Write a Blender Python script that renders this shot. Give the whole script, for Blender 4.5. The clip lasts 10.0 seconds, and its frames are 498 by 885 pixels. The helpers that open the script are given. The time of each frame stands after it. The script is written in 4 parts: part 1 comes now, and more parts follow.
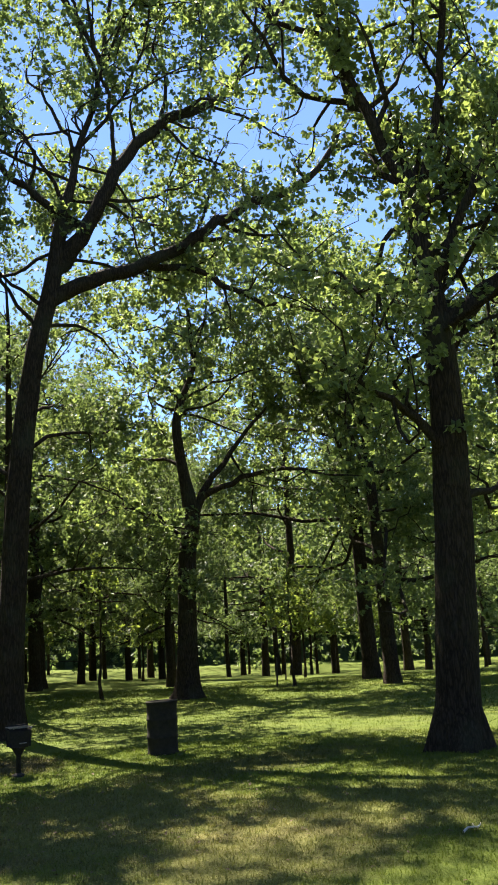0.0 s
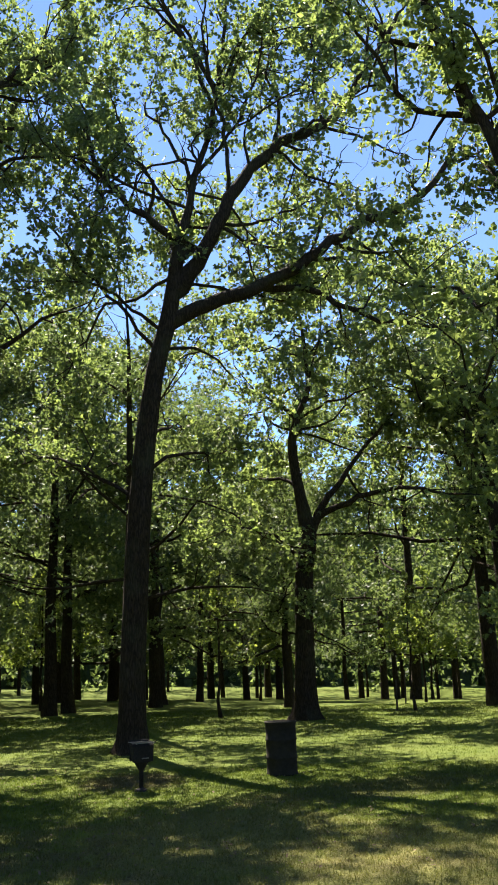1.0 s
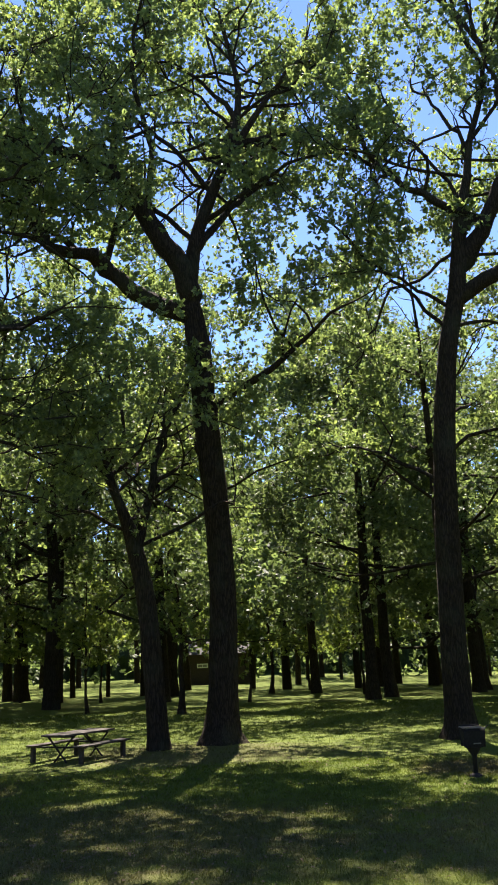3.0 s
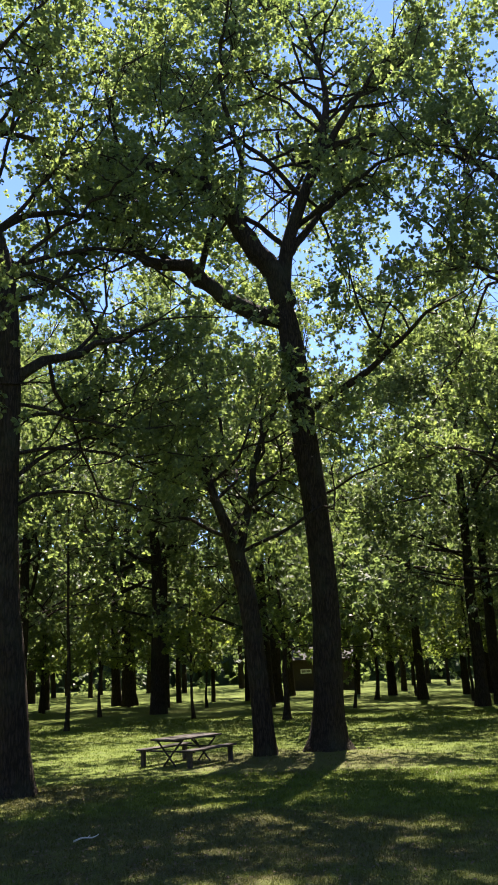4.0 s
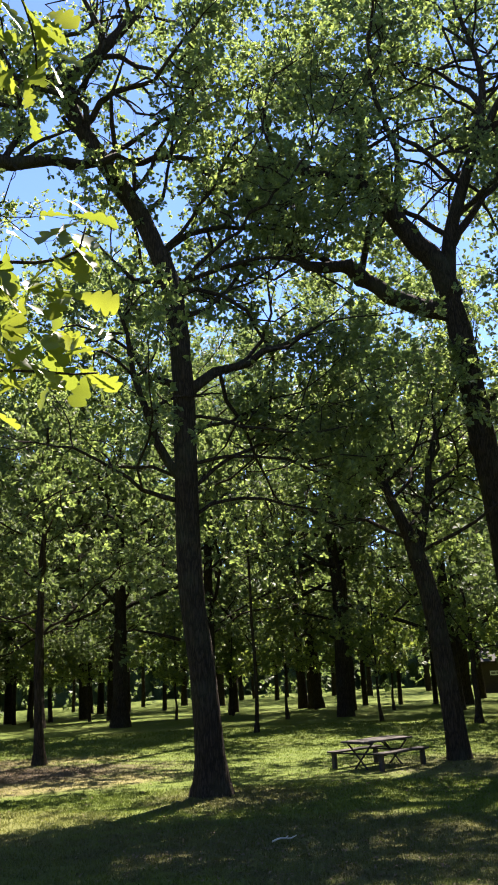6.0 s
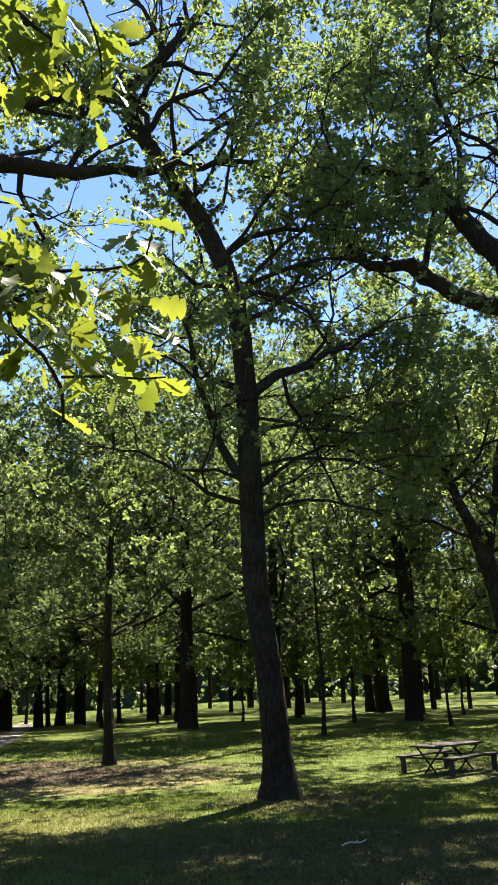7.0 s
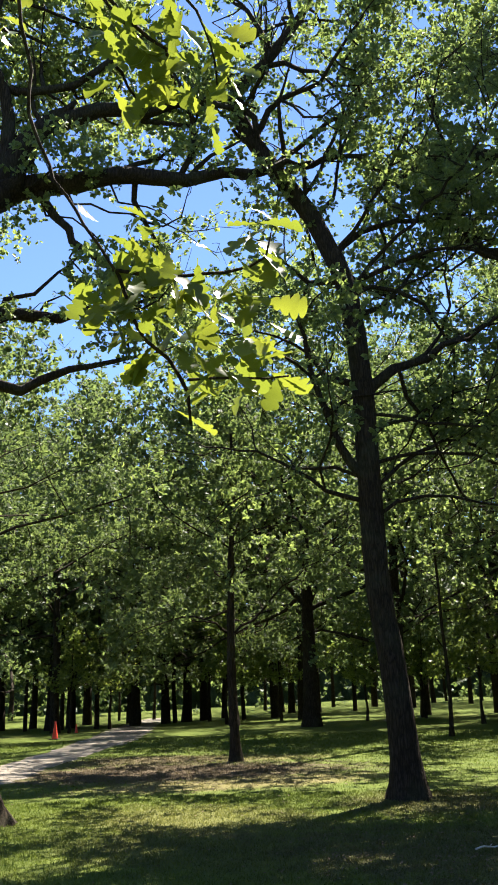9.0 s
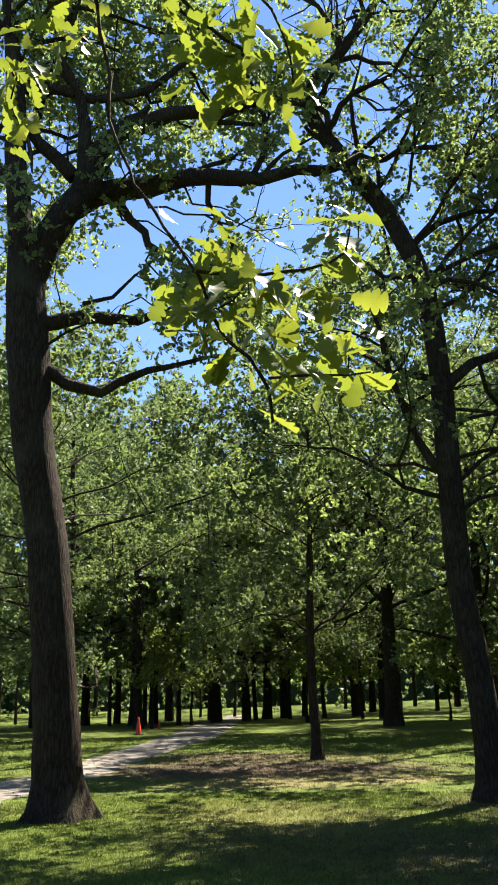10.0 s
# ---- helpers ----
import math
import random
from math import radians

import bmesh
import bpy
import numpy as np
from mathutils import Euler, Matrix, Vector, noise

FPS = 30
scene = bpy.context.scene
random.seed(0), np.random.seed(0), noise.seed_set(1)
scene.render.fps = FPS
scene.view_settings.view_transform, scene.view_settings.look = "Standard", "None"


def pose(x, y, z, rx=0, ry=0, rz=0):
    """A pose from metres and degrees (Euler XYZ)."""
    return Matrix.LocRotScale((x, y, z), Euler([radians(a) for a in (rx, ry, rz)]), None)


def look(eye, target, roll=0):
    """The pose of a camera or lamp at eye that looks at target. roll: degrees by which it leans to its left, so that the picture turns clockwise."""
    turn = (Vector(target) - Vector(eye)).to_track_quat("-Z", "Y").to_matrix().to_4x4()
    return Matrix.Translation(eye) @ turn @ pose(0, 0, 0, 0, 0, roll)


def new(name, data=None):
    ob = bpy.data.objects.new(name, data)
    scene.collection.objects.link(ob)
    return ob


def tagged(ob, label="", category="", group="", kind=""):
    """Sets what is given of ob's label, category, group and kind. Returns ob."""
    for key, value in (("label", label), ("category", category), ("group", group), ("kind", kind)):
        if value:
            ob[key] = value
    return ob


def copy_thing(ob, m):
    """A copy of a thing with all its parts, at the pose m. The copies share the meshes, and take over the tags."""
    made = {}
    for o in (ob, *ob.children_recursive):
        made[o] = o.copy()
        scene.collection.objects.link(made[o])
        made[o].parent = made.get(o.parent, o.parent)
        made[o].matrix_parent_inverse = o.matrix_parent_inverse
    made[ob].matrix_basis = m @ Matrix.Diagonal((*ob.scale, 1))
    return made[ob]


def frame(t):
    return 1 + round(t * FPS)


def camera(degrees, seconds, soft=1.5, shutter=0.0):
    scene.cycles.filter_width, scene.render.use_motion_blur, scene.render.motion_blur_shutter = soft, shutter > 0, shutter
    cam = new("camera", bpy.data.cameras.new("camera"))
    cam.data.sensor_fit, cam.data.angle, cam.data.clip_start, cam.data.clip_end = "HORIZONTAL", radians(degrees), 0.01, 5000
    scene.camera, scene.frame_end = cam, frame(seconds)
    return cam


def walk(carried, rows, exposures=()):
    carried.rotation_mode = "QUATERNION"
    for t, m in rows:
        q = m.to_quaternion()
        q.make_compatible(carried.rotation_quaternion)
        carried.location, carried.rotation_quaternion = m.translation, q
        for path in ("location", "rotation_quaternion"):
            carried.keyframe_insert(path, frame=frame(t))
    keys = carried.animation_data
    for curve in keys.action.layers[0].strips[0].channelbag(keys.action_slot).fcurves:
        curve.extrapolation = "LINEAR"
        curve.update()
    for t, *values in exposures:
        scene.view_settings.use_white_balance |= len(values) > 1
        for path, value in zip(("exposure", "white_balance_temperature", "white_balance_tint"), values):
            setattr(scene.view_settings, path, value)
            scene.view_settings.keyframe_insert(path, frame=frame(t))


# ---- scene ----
# The camera: a hand-held turn to the left on the spot, on an arc round the body.
LENS = 32.96
EYE, REACH = 1.95, 0.2
cam = camera(LENS, 10.0, 1.75)
ROWS = [
    (0.0, -13.79, 12.74, 3.42),
    (0.5, -8.96, 13.82, 2.56),
    (1.0, -5.83, 14.43, 2.06),
    (1.5, -2.39, 14.45, 2.37),
    (2.0, 4.44, 14.16, 2.21),
    (2.5, 10.49, 13.95, 2.18),
    (3.0, 14.78, 14.23, 2.47),
    (4.5, 24.64, 14.88, 2.52),
    (5.0, 27.75, 14.84, 2.87),
    (5.5, 30.81, 15.2, 2.91),
    (7.0, 37.9, 15.87, 2.32),
    (7.5, 39.84, 15.97, 2.14),
    (8.0, 41.51, 16.05, 2.22),
    (8.5, 43.66, 16.07, 2.0),
    (9.0, 46.07, 16.03, 1.71),
    (9.5, 48.82, 15.95, 1.5),
    (10.0, 51.45, 16.02, 1.1),
]


def held(yaw, pitch, roll):
    a = radians(yaw)
    return pose(-REACH * math.sin(a), REACH * math.cos(a), EYE, 0, 0, yaw) @ pose(0, 0, 0, 90 + pitch) @ pose(0, 0, 0, 0, 0, -roll)


walk(cam, [(t, held(yaw, pitch, roll)) for t, yaw, pitch, roll in ROWS],
     [(0.0, 2.32, 6900, 14), (1.5, 2.22, 6800, 16), (3.0, 2.28, 6700, 19), (5.5, 2.42, 6700, 20), (8.0, 2.36, 6550, 16), (10.0, 2.22, 6550, 15)])

# ---- daylight ----
SUN_YAW, SUN_UP = 14.0, 57.0
world = bpy.data.worlds.new("world")
scene.world = world
world.use_nodes = True
sky = world.node_tree.nodes.new("ShaderNodeTexSky")
sky.sky_type, sky.sun_disc = "NISHITA", False
sky.sun_elevation, sky.sun_rotation = radians(SUN_UP), radians(-SUN_YAW)
sky.altitude, sky.air_density, sky.dust_density, sky.ozone_density = 2000.0, 0.72, 0.0, 6.0
world.node_tree.links.new(sky.outputs["Color"], world.node_tree.nodes["Background"].inputs["Color"])
world.node_tree.nodes["Background"].inputs["Strength"].default_value = 0.085
sun = new("sun", bpy.data.lights.new("sun", "SUN"))
sun.data.energy, sun.data.angle, sun.data.color = 5.0, radians(0.55), (1.0, 0.95, 0.86)
a, e = radians(SUN_YAW), radians(SUN_UP)
sun.matrix_world = look((-100 * math.sin(a) * math.cos(e), 100 * math.cos(a) * math.cos(e), 100 * math.sin(e)), (0, 0, 0))


# ---- materials ----
def material(name):
    m = bpy.data.materials.new(name)
    m.use_nodes = True
    nodes, links = m.node_tree.nodes, m.node_tree.links
    return m, nodes, links, nodes["Principled BSDF"]


def noise_node(nodes, links, scale, detail=4.0, rough=0.6, coord=None):
    n = nodes.new("ShaderNodeTexNoise")
    n.inputs["Scale"].default_value, n.inputs["Detail"].default_value, n.inputs["Roughness"].default_value = scale, detail, rough
    if coord is not None:
        links.new(coord, n.inputs["Vector"])
    return n


def ramp_node(nodes, links, fac, stops):
    r = nodes.new("ShaderNodeValToRGB")
    while len(r.color_ramp.elements) < len(stops):
        r.color_ramp.elements.new(0.5)
    for el, (p, c) in zip(r.color_ramp.elements, stops):
        el.position, el.color = p, (*c, 1)
    links.new(fac, r.inputs["Fac"])
    return r.outputs["Color"]


def mix_node(nodes, links, fac, one, two, kind="MIX"):
    m = nodes.new("ShaderNodeMix")
    m.data_type, m.blend_type = "RGBA", kind
    for socket, value in ((m.inputs[0], fac), (m.inputs[6], one), (m.inputs[7], two)):
        if isinstance(value, bpy.types.NodeSocket):
            links.new(value, socket)
        elif isinstance(value, float):
            socket.default_value = value
        else:
            socket.default_value = (*value, 1)
    return m.outputs[2]


def bump_node(nodes, links, height, strength, distance, target):
    b = nodes.new("ShaderNodeBump")
    b.inputs["Strength"].default_value, b.inputs["Distance"].default_value = strength, distance
    links.new(height, b.inputs["Height"])
    links.new(b.outputs["Normal"], target.inputs["Normal"])


def leaf_material(name, dark, mid, light, glow, through_part=0.5, gloss=0.45, sheen=0.3):
    """A leaf: a waxy upper side, and light that comes through the blade."""
    m, nodes, links, p = material(name)
    geo = nodes.new("ShaderNodeNewGeometry")
    info = nodes.new("ShaderNodeObjectInfo")
    add = nodes.new("ShaderNodeMath")
    add.operation = "ADD"
    links.new(geo.outputs["Random Per Island"], add.inputs[0])
    scaled = nodes.new("ShaderNodeMath")
    scaled.operation = "MULTIPLY_ADD"
    links.new(info.outputs["Random"], scaled.inputs[0])
    scaled.inputs[1].default_value, scaled.inputs[2].default_value = 0.3, -0.15
    links.new(scaled.outputs[0], add.inputs[1])
    tone = ramp_node(nodes, links, add.outputs[0], [(0.0, dark), (0.55, mid), (1.0, light)])
    veins = noise_node(nodes, links, 45.0, 3.0)
    tone = mix_node(nodes, links, 0.6, tone, ramp_node(nodes, links, veins.outputs["Fac"], [(0.3, (0.7, 0.72, 0.7)), (0.7, (1.25, 1.25, 1.2))]), "MULTIPLY")
    links.new(tone, p.inputs["Base Color"])
    p.inputs["Roughness"].default_value = gloss
    p.inputs["Specular IOR Level"].default_value = sheen
    t = nodes.new("ShaderNodeBsdfTranslucent")
    links.new(mix_node(nodes, links, 1.0, tone, glow, "MULTIPLY"), t.inputs["Color"])
    mixed = nodes.new("ShaderNodeMixShader")
    mixed.inputs[0].default_value = through_part
    links.new(p.outputs[0], mixed.inputs[1])
    links.new(t.outputs[0], mixed.inputs[2])
    links.new(mixed.outputs[0], nodes["Material Output"].inputs["Surface"])
    return m


LEAF = leaf_material("oak_leaf", (0.061, 0.084, 0.038), (0.096, 0.123, 0.050), (0.135, 0.162, 0.062), (2.95, 3.05, 1.85), 0.42, 0.5, 0.22)
# The oak leaf darkened and less translucent: shade of the woods put into colour.
LEAF_SHADED = leaf_material("shaded_leaf", (0.050, 0.071, 0.035), (0.082, 0.110, 0.048), (0.118, 0.146, 0.062), (2.7, 2.8, 1.75), 0.33, 0.55, 0.16)
LEAF_YOUNG = leaf_material("young_leaf", (0.06, 0.088, 0.026), (0.095, 0.128, 0.036), (0.145, 0.175, 0.048), (2.5, 2.5, 1.5), 0.44)


def bark_material(name, dark, light):
    m, nodes, links, p = material(name)
    co = nodes.new("ShaderNodeTexCoord")
    mp = nodes.new("ShaderNodeMapping")
    mp.inputs["Scale"].default_value = (1.0, 1.0, 0.16)
    links.new(co.outputs["Object"], mp.inputs["Vector"])
    plates = nodes.new("ShaderNodeTexVoronoi")
    plates.feature, plates.inputs["Scale"].default_value = "DISTANCE_TO_EDGE", 22.0
    warp = noise_node(nodes, links, 9.0, 5.0, 0.65, mp.outputs["Vector"])
    links.new(mix_node(nodes, links, 0.12, mp.outputs["Vector"], warp.outputs["Color"]), plates.inputs["Vector"])
    grain = noise_node(nodes, links, 38.0, 6.0, 0.7, mp.outputs["Vector"])
    stain = noise_node(nodes, links, 1.3, 4.0, 0.6, co.outputs["Object"])
    c = ramp_node(nodes, links, grain.outputs["Fac"], [(0.3, dark), (0.75, light)])
    c = mix_node(nodes, links, ramp_node(nodes, links, plates.outputs["Distance"], [(0.0, (0.75, 0.75, 0.75)), (0.22, (0, 0, 0))]), c, tuple(0.4 * v for v in dark))
    c = mix_node(nodes, links, ramp_node(nodes, links, stain.outputs["Fac"], [(0.5, (0, 0, 0)), (0.8, (0.4, 0.4, 0.4))]), c, (0.07, 0.085, 0.045))
    links.new(c, p.inputs["Base Color"])
    p.inputs["Roughness"].default_value = 0.95
    p.inputs["Specular IOR Level"].default_value = 0.08
    bump_node(nodes, links, plates.outputs["Distance"], 0.9, 0.05, p)
    return m


BARK = bark_material("bark", (0.027, 0.019, 0.0125), (0.066, 0.049, 0.033))
BARK_PALE = bark_material("pale_bark", (0.05, 0.042, 0.034), (0.13, 0.11, 0.09))


def patch(nodes, links, x, y, rx, ry, turn, coord, warp):
    """1 within a ragged oval of bare or dry ground, 0 outside."""
    mp = nodes.new("ShaderNodeMapping")
    mp.vector_type = "TEXTURE"
    mp.inputs["Location"].default_value = (x, y, 0)
    mp.inputs["Rotation"].default_value = (0, 0, radians(turn))
    mp.inputs["Scale"].default_value = (rx, ry, 1)
    links.new(coord, mp.inputs["Vector"])
    ln = nodes.new("ShaderNodeVectorMath")
    ln.operation = "LENGTH"
    links.new(mp.outputs["Vector"], ln.inputs[0])
    s = nodes.new("ShaderNodeMath")
    s.operation = "MULTIPLY_ADD"
    links.new(warp, s.inputs[0])
    s.inputs[1].default_value = 1.6
    links.new(ln.outputs["Value"], s.inputs[2])
    r = nodes.new("ShaderNodeMapRange")
    r.interpolation_type = "SMOOTHSTEP"
    links.new(s.outputs[0], r.inputs["Value"])
    r.inputs["From Min"].default_value, r.inputs["From Max"].default_value = 1.35, 2.1
    r.inputs["To Min"].default_value, r.inputs["To Max"].default_value = 1.0, 0.0
    return r.outputs["Result"]


def grass_material(name, blades=False):
    m, nodes, links, p = material(name)
    co = nodes.new("ShaderNodeNewGeometry").outputs["Position"]
    big = noise_node(nodes, links, 0.22, 5.0, 0.65, co)
    mid = noise_node(nodes, links, 2.2, 5.0, 0.7, co)
    fine = noise_node(nodes, links, 34.0, 4.0, 0.75, co)
    c = ramp_node(nodes, links, mid.outputs["Fac"], [(0.25, (0.050, 0.074, 0.018)), (0.5, (0.084, 0.112, 0.023)), (0.78, (0.125, 0.152, 0.032))])
    dry = ramp_node(nodes, links, fine.outputs["Fac"], [(0.3, (0.105, 0.09, 0.037)), (0.7, (0.235, 0.203, 0.092))])
    soil = ramp_node(nodes, links, fine.outputs["Fac"], [(0.3, (0.042, 0.031, 0.021)), (0.7, (0.135, 0.102, 0.068))])
    c = mix_node(nodes, links, ramp_node(nodes, links, big.outputs["Fac"], [(0.50, (0, 0, 0)), (0.75, (0.3, 0.3, 0.3))]), c, dry)
    for x, y, rx, ry, turn, what, much in ((0.6, 10.6, 1.9, 2.2, 0, dry, 0.55), (1.9, 8.3, 1.5, 1.2, 30, dry, 0.5), (-0.6, 15.6, 0.9, 1.1, 0, soil, 0.7),
                                     (-17.0, 13.4, 4.6, 2.5, 46, soil, 0.95), (-13.9, 12.7, 3.2, 1.1, 58, dry, 0.85), (-18.9, 16.6, 3.2, 1.1, 40, dry, 0.7), (-20.4, 15.0, 2.4, 1.6, 46, soil, 0.7),
                                     (-9.0, 12.6, 1.6, 1.5, 0, soil, 0.55), (-6.3, 18.2, 3.0, 2.2, 0, soil, 0.45), (3.2, 13.6, 2.2, 0.9, 20, soil, 0.4),
                                     (-10.6, 9.2, 2.4, 1.5, 10, dry, 0.4), (-5.0, 9.9, 4.0, 2.2, 15, soil, 0.5), (-3.6, 7.4, 2.2, 1.3, 0, soil, 0.3),
                                     (-8.4, 7.6, 2.6, 1.4, 20, soil, 0.3), (3.4, 9.6, 1.8, 1.4, 0, dry, 0.4), (-1.6, 9.2, 1.6, 1.2, 0, soil, 0.25)):
        k = nodes.new("ShaderNodeMath")
        k.operation = "MULTIPLY"
        links.new(patch(nodes, links, x, y, rx, ry, turn, co, mid.outputs["Fac"]), k.inputs[0])
        k.inputs[1].default_value = much
        c = mix_node(nodes, links, k.outputs[0], c, what)
    if blades:
        rnd = nodes.new("ShaderNodeNewGeometry")
        c = mix_node(nodes, links, 1.0, c, ramp_node(nodes, links, rnd.outputs["Random Per Island"], [(0.0, (0.75, 0.8, 0.7)), (1.0, (1.2, 1.2, 1.1))]), "MULTIPLY")
        t = nodes.new("ShaderNodeBsdfTranslucent")
        links.new(mix_node(nodes, links, 1.0, c, (1.5, 1.5, 1.1), "MULTIPLY"), t.inputs["Color"])
        mx = nodes.new("ShaderNodeMixShader")
        mx.inputs[0].default_value = 0.35
        links.new(p.outputs[0], mx.inputs[1])
        links.new(t.outputs[0], mx.inputs[2])
        links.new(mx.outputs[0], nodes["Material Output"].inputs["Surface"])
    else:
        c = mix_node(nodes, links, 0.8, c, ramp_node(nodes, links, fine.outputs["Fac"], [(0.25, (0.55, 0.55, 0.5)), (0.75, (1.4, 1.4, 1.3))]), "MULTIPLY")
        bump_node(nodes, links, fine.outputs["Fac"], 0.8, 0.05, p)
    links.new(c, p.inputs["Base Color"])
    p.inputs["Roughness"].default_value = 0.85
    p.inputs["Specular IOR Level"].default_value = 0.04
    return m


LAWN, BLADE = grass_material("lawn"), grass_material("grass_blade", True)


def rough_material(name, dark, light, scale, roughness, bump=0.3, metal=0.0, depth=0.01):
    m, nodes, links, p = material(name)
    co = nodes.new("ShaderNodeTexCoord").outputs["Object"]
    fine, wide = noise_node(nodes, links, scale, 6.0, 0.7, co), noise_node(nodes, links, scale * 0.07, 4.0, 0.6, co)
    c = ramp_node(nodes, links, fine.outputs["Fac"], [(0.3, dark), (0.7, light)])
    c = mix_node(nodes, links, 0.5, c, ramp_node(nodes, links, wide.outputs["Fac"], [(0.3, (0.6, 0.6, 0.6)), (0.7, (1.3, 1.3, 1.3))]), "MULTIPLY")
    links.new(c, p.inputs["Base Color"])
    p.inputs["Roughness"].default_value, p.inputs["Metallic"].default_value = roughness, metal
    p.inputs["Specular IOR Level"].default_value = 0.5 if metal else 0.2
    bump_node(nodes, links, fine.outputs["Fac"], bump, depth, p)
    return m


PATH_DIRT = rough_material("path_gravel", (0.095, 0.082, 0.060), (0.235, 0.208, 0.162), 22.0, 0.95, 0.5)
DRUM = rough_material("dark_painted_steel", (0.020, 0.017, 0.010), (0.036, 0.031, 0.020), 14.0, 0.95)
STEEL = rough_material("grill_steel", (0.014, 0.013, 0.012), (0.034, 0.029, 0.026), 25.0, 0.92, 0.4, 0.0)
WORN_STEEL = rough_material("worn_steel", (0.16, 0.16, 0.15), (0.30, 0.29, 0.27), 25.0, 0.35, 0.3, 0.8)
WOOD = rough_material("weathered_wood", (0.03, 0.025, 0.019), (0.068, 0.056, 0.044), 18.0, 0.85)
ORANGE = rough_material("orange_plastic", (0.72, 0.065, 0.035), (0.82, 0.10, 0.055), 20.0, 0.5, 0.1)
RUBBER = rough_material("black_rubber", (0.02, 0.02, 0.02), (0.04, 0.04, 0.04), 20.0, 0.8)
TAPE = rough_material("yellow_tape", (0.6, 0.5, 0.1), (0.75, 0.65, 0.2), 8.0, 0.5, 0.05)
BROWN_WALL = rough_material("brown_siding", (0.035, 0.027, 0.021), (0.06, 0.046, 0.037), 6.0, 0.8)
WHITE_PAINT = rough_material("white_paint", (0.74, 0.75, 0.75), (0.82, 0.82, 0.81), 9.0, 0.5, 0.05)
WOODS = rough_material("far_woods_green", (0.022, 0.036, 0.013), (0.062, 0.086, 0.030), 1.3, 0.95, 0.9, 0.0, 0.6)
SHINGLE = rough_material("shingle", (0.018, 0.017, 0.016), (0.04, 0.037, 0.034), 20.0, 0.9)
STICK = rough_material("bare_wood", (0.38, 0.34, 0.28), (0.6, 0.56, 0.5), 20.0, 0.8)
LITTER = rough_material("dead_leaf", (0.07, 0.046, 0.026), (0.18, 0.13, 0.08), 12.0, 0.8)


# ---- building helpers ----
def mesh_object(name, verts, faces, mat, parent=None, label="", smooth=False, kind=""):
    me = bpy.data.meshes.new(name)
    me.from_pydata([tuple(v) for v in verts] if not isinstance(verts, np.ndarray) else verts.tolist(), [], faces if not isinstance(faces, np.ndarray) else faces.tolist())
    me.materials.append(mat)
    if smooth:
        me.polygons.foreach_set("use_smooth", [True] * len(me.polygons))
    me.update()
    ob = new(name, me)
    if parent is not None:
        ob.parent = parent
    return tagged(ob, label, kind=kind)


def part(name, bm, mat, parent, label="", smooth=False):
    me = bpy.data.meshes.new(name)
    bm.to_mesh(me)
    bm.free()
    me.materials.append(mat)
    if smooth:
        me.polygons.foreach_set("use_smooth", [True] * len(me.polygons))
    ob = new(name, me)
    ob.parent = parent
    return tagged(ob, label)


def box(size, at=(0, 0, 0), turn=(0, 0, 0), bevel=0.006):
    bm = bmesh.new()
    bmesh.ops.create_cube(bm, size=1, matrix=pose(*at, *turn) @ Matrix.Diagonal((*size, 1)))
    if bevel:
        bmesh.ops.bevel(bm, geom=bm.edges[:], offset=bevel, segments=1, affect="EDGES")
    return bm


def smooth_line(points, step):
    """A rounded line through the points (rows of numbers), about one row a step."""
    p = np.array(points, float)
    out = []
    for i in range(len(p) - 1):
        a, b, c, d = p[max(i - 1, 0)], p[i], p[i + 1], p[min(i + 2, len(p) - 1)]
        n = max(1, int(np.linalg.norm((c - b)[:3]) / step))
        for k in range(n):
            t = k / n
            out.append(0.5 * (2 * b + (c - a) * t + (2 * a - 5 * b + 4 * c - d) * t * t + (3 * b - a - 3 * c + d) * t ** 3))
    out.append(p[-1])
    return np.array(out)


class Tubes:
    """Gathers tapered tubes into one mesh."""

    def __init__(self):
        self.verts, self.faces, self.count = [], [], 0

    def add(self, line, sides, rng, rough=0.0, flare=0.0):
        line = np.asarray(line, float)
        n = len(line)
        tang = np.gradient(line[:, :3], axis=0)
        tang /= np.linalg.norm(tang, axis=1)[:, None] + 1e-9
        side = np.cross(tang[0], (0.31, 0.95, 0.05) if abs(tang[0][2]) > 0.5 else (0, 0, 1))
        side /= np.linalg.norm(side)
        lobe = rng.uniform(0, 6.28, 3)
        ring = np.arange(sides) * 2 * math.pi / sides
        for i in range(n):
            side = side - tang[i] * (side @ tang[i])
            side /= np.linalg.norm(side) + 1e-9
            other = np.cross(tang[i], side)
            r = np.full(sides, max(line[i, 3], 0.003))
            if rough:
                r = r * (1 + rough * (np.sin(3 * ring + lobe[0] + line[i, 2] * 0.6) * 0.5 + np.sin(5 * ring + lobe[1] - line[i, 2]) * 0.3 + rng.normal(0, 0.35, sides)))
            if flare:
                r = r * (1 + flare * math.exp(-line[i, 2] / 0.28) * (0.75 + 0.45 * np.sin(5 * ring + lobe[2])))
            self.verts.append(line[i, :3] + np.outer(np.cos(ring) * r, side) + np.outer(np.sin(ring) * r, other))
        for i in range(n - 1):
            a = self.count + i * sides
            for k in range(sides):
                j = (k + 1) % sides
                self.faces.append((a + k, a + j, a + sides + j, a + sides + k))
        self.faces.append(tuple(self.count + (n - 1) * sides + k for k in range(sides)))
        self.count += n * sides

    def make(self, name, mat, parent, label="", kind=""):
        return mesh_object(name, np.concatenate(self.verts), self.faces, mat, parent, label, True, kind)


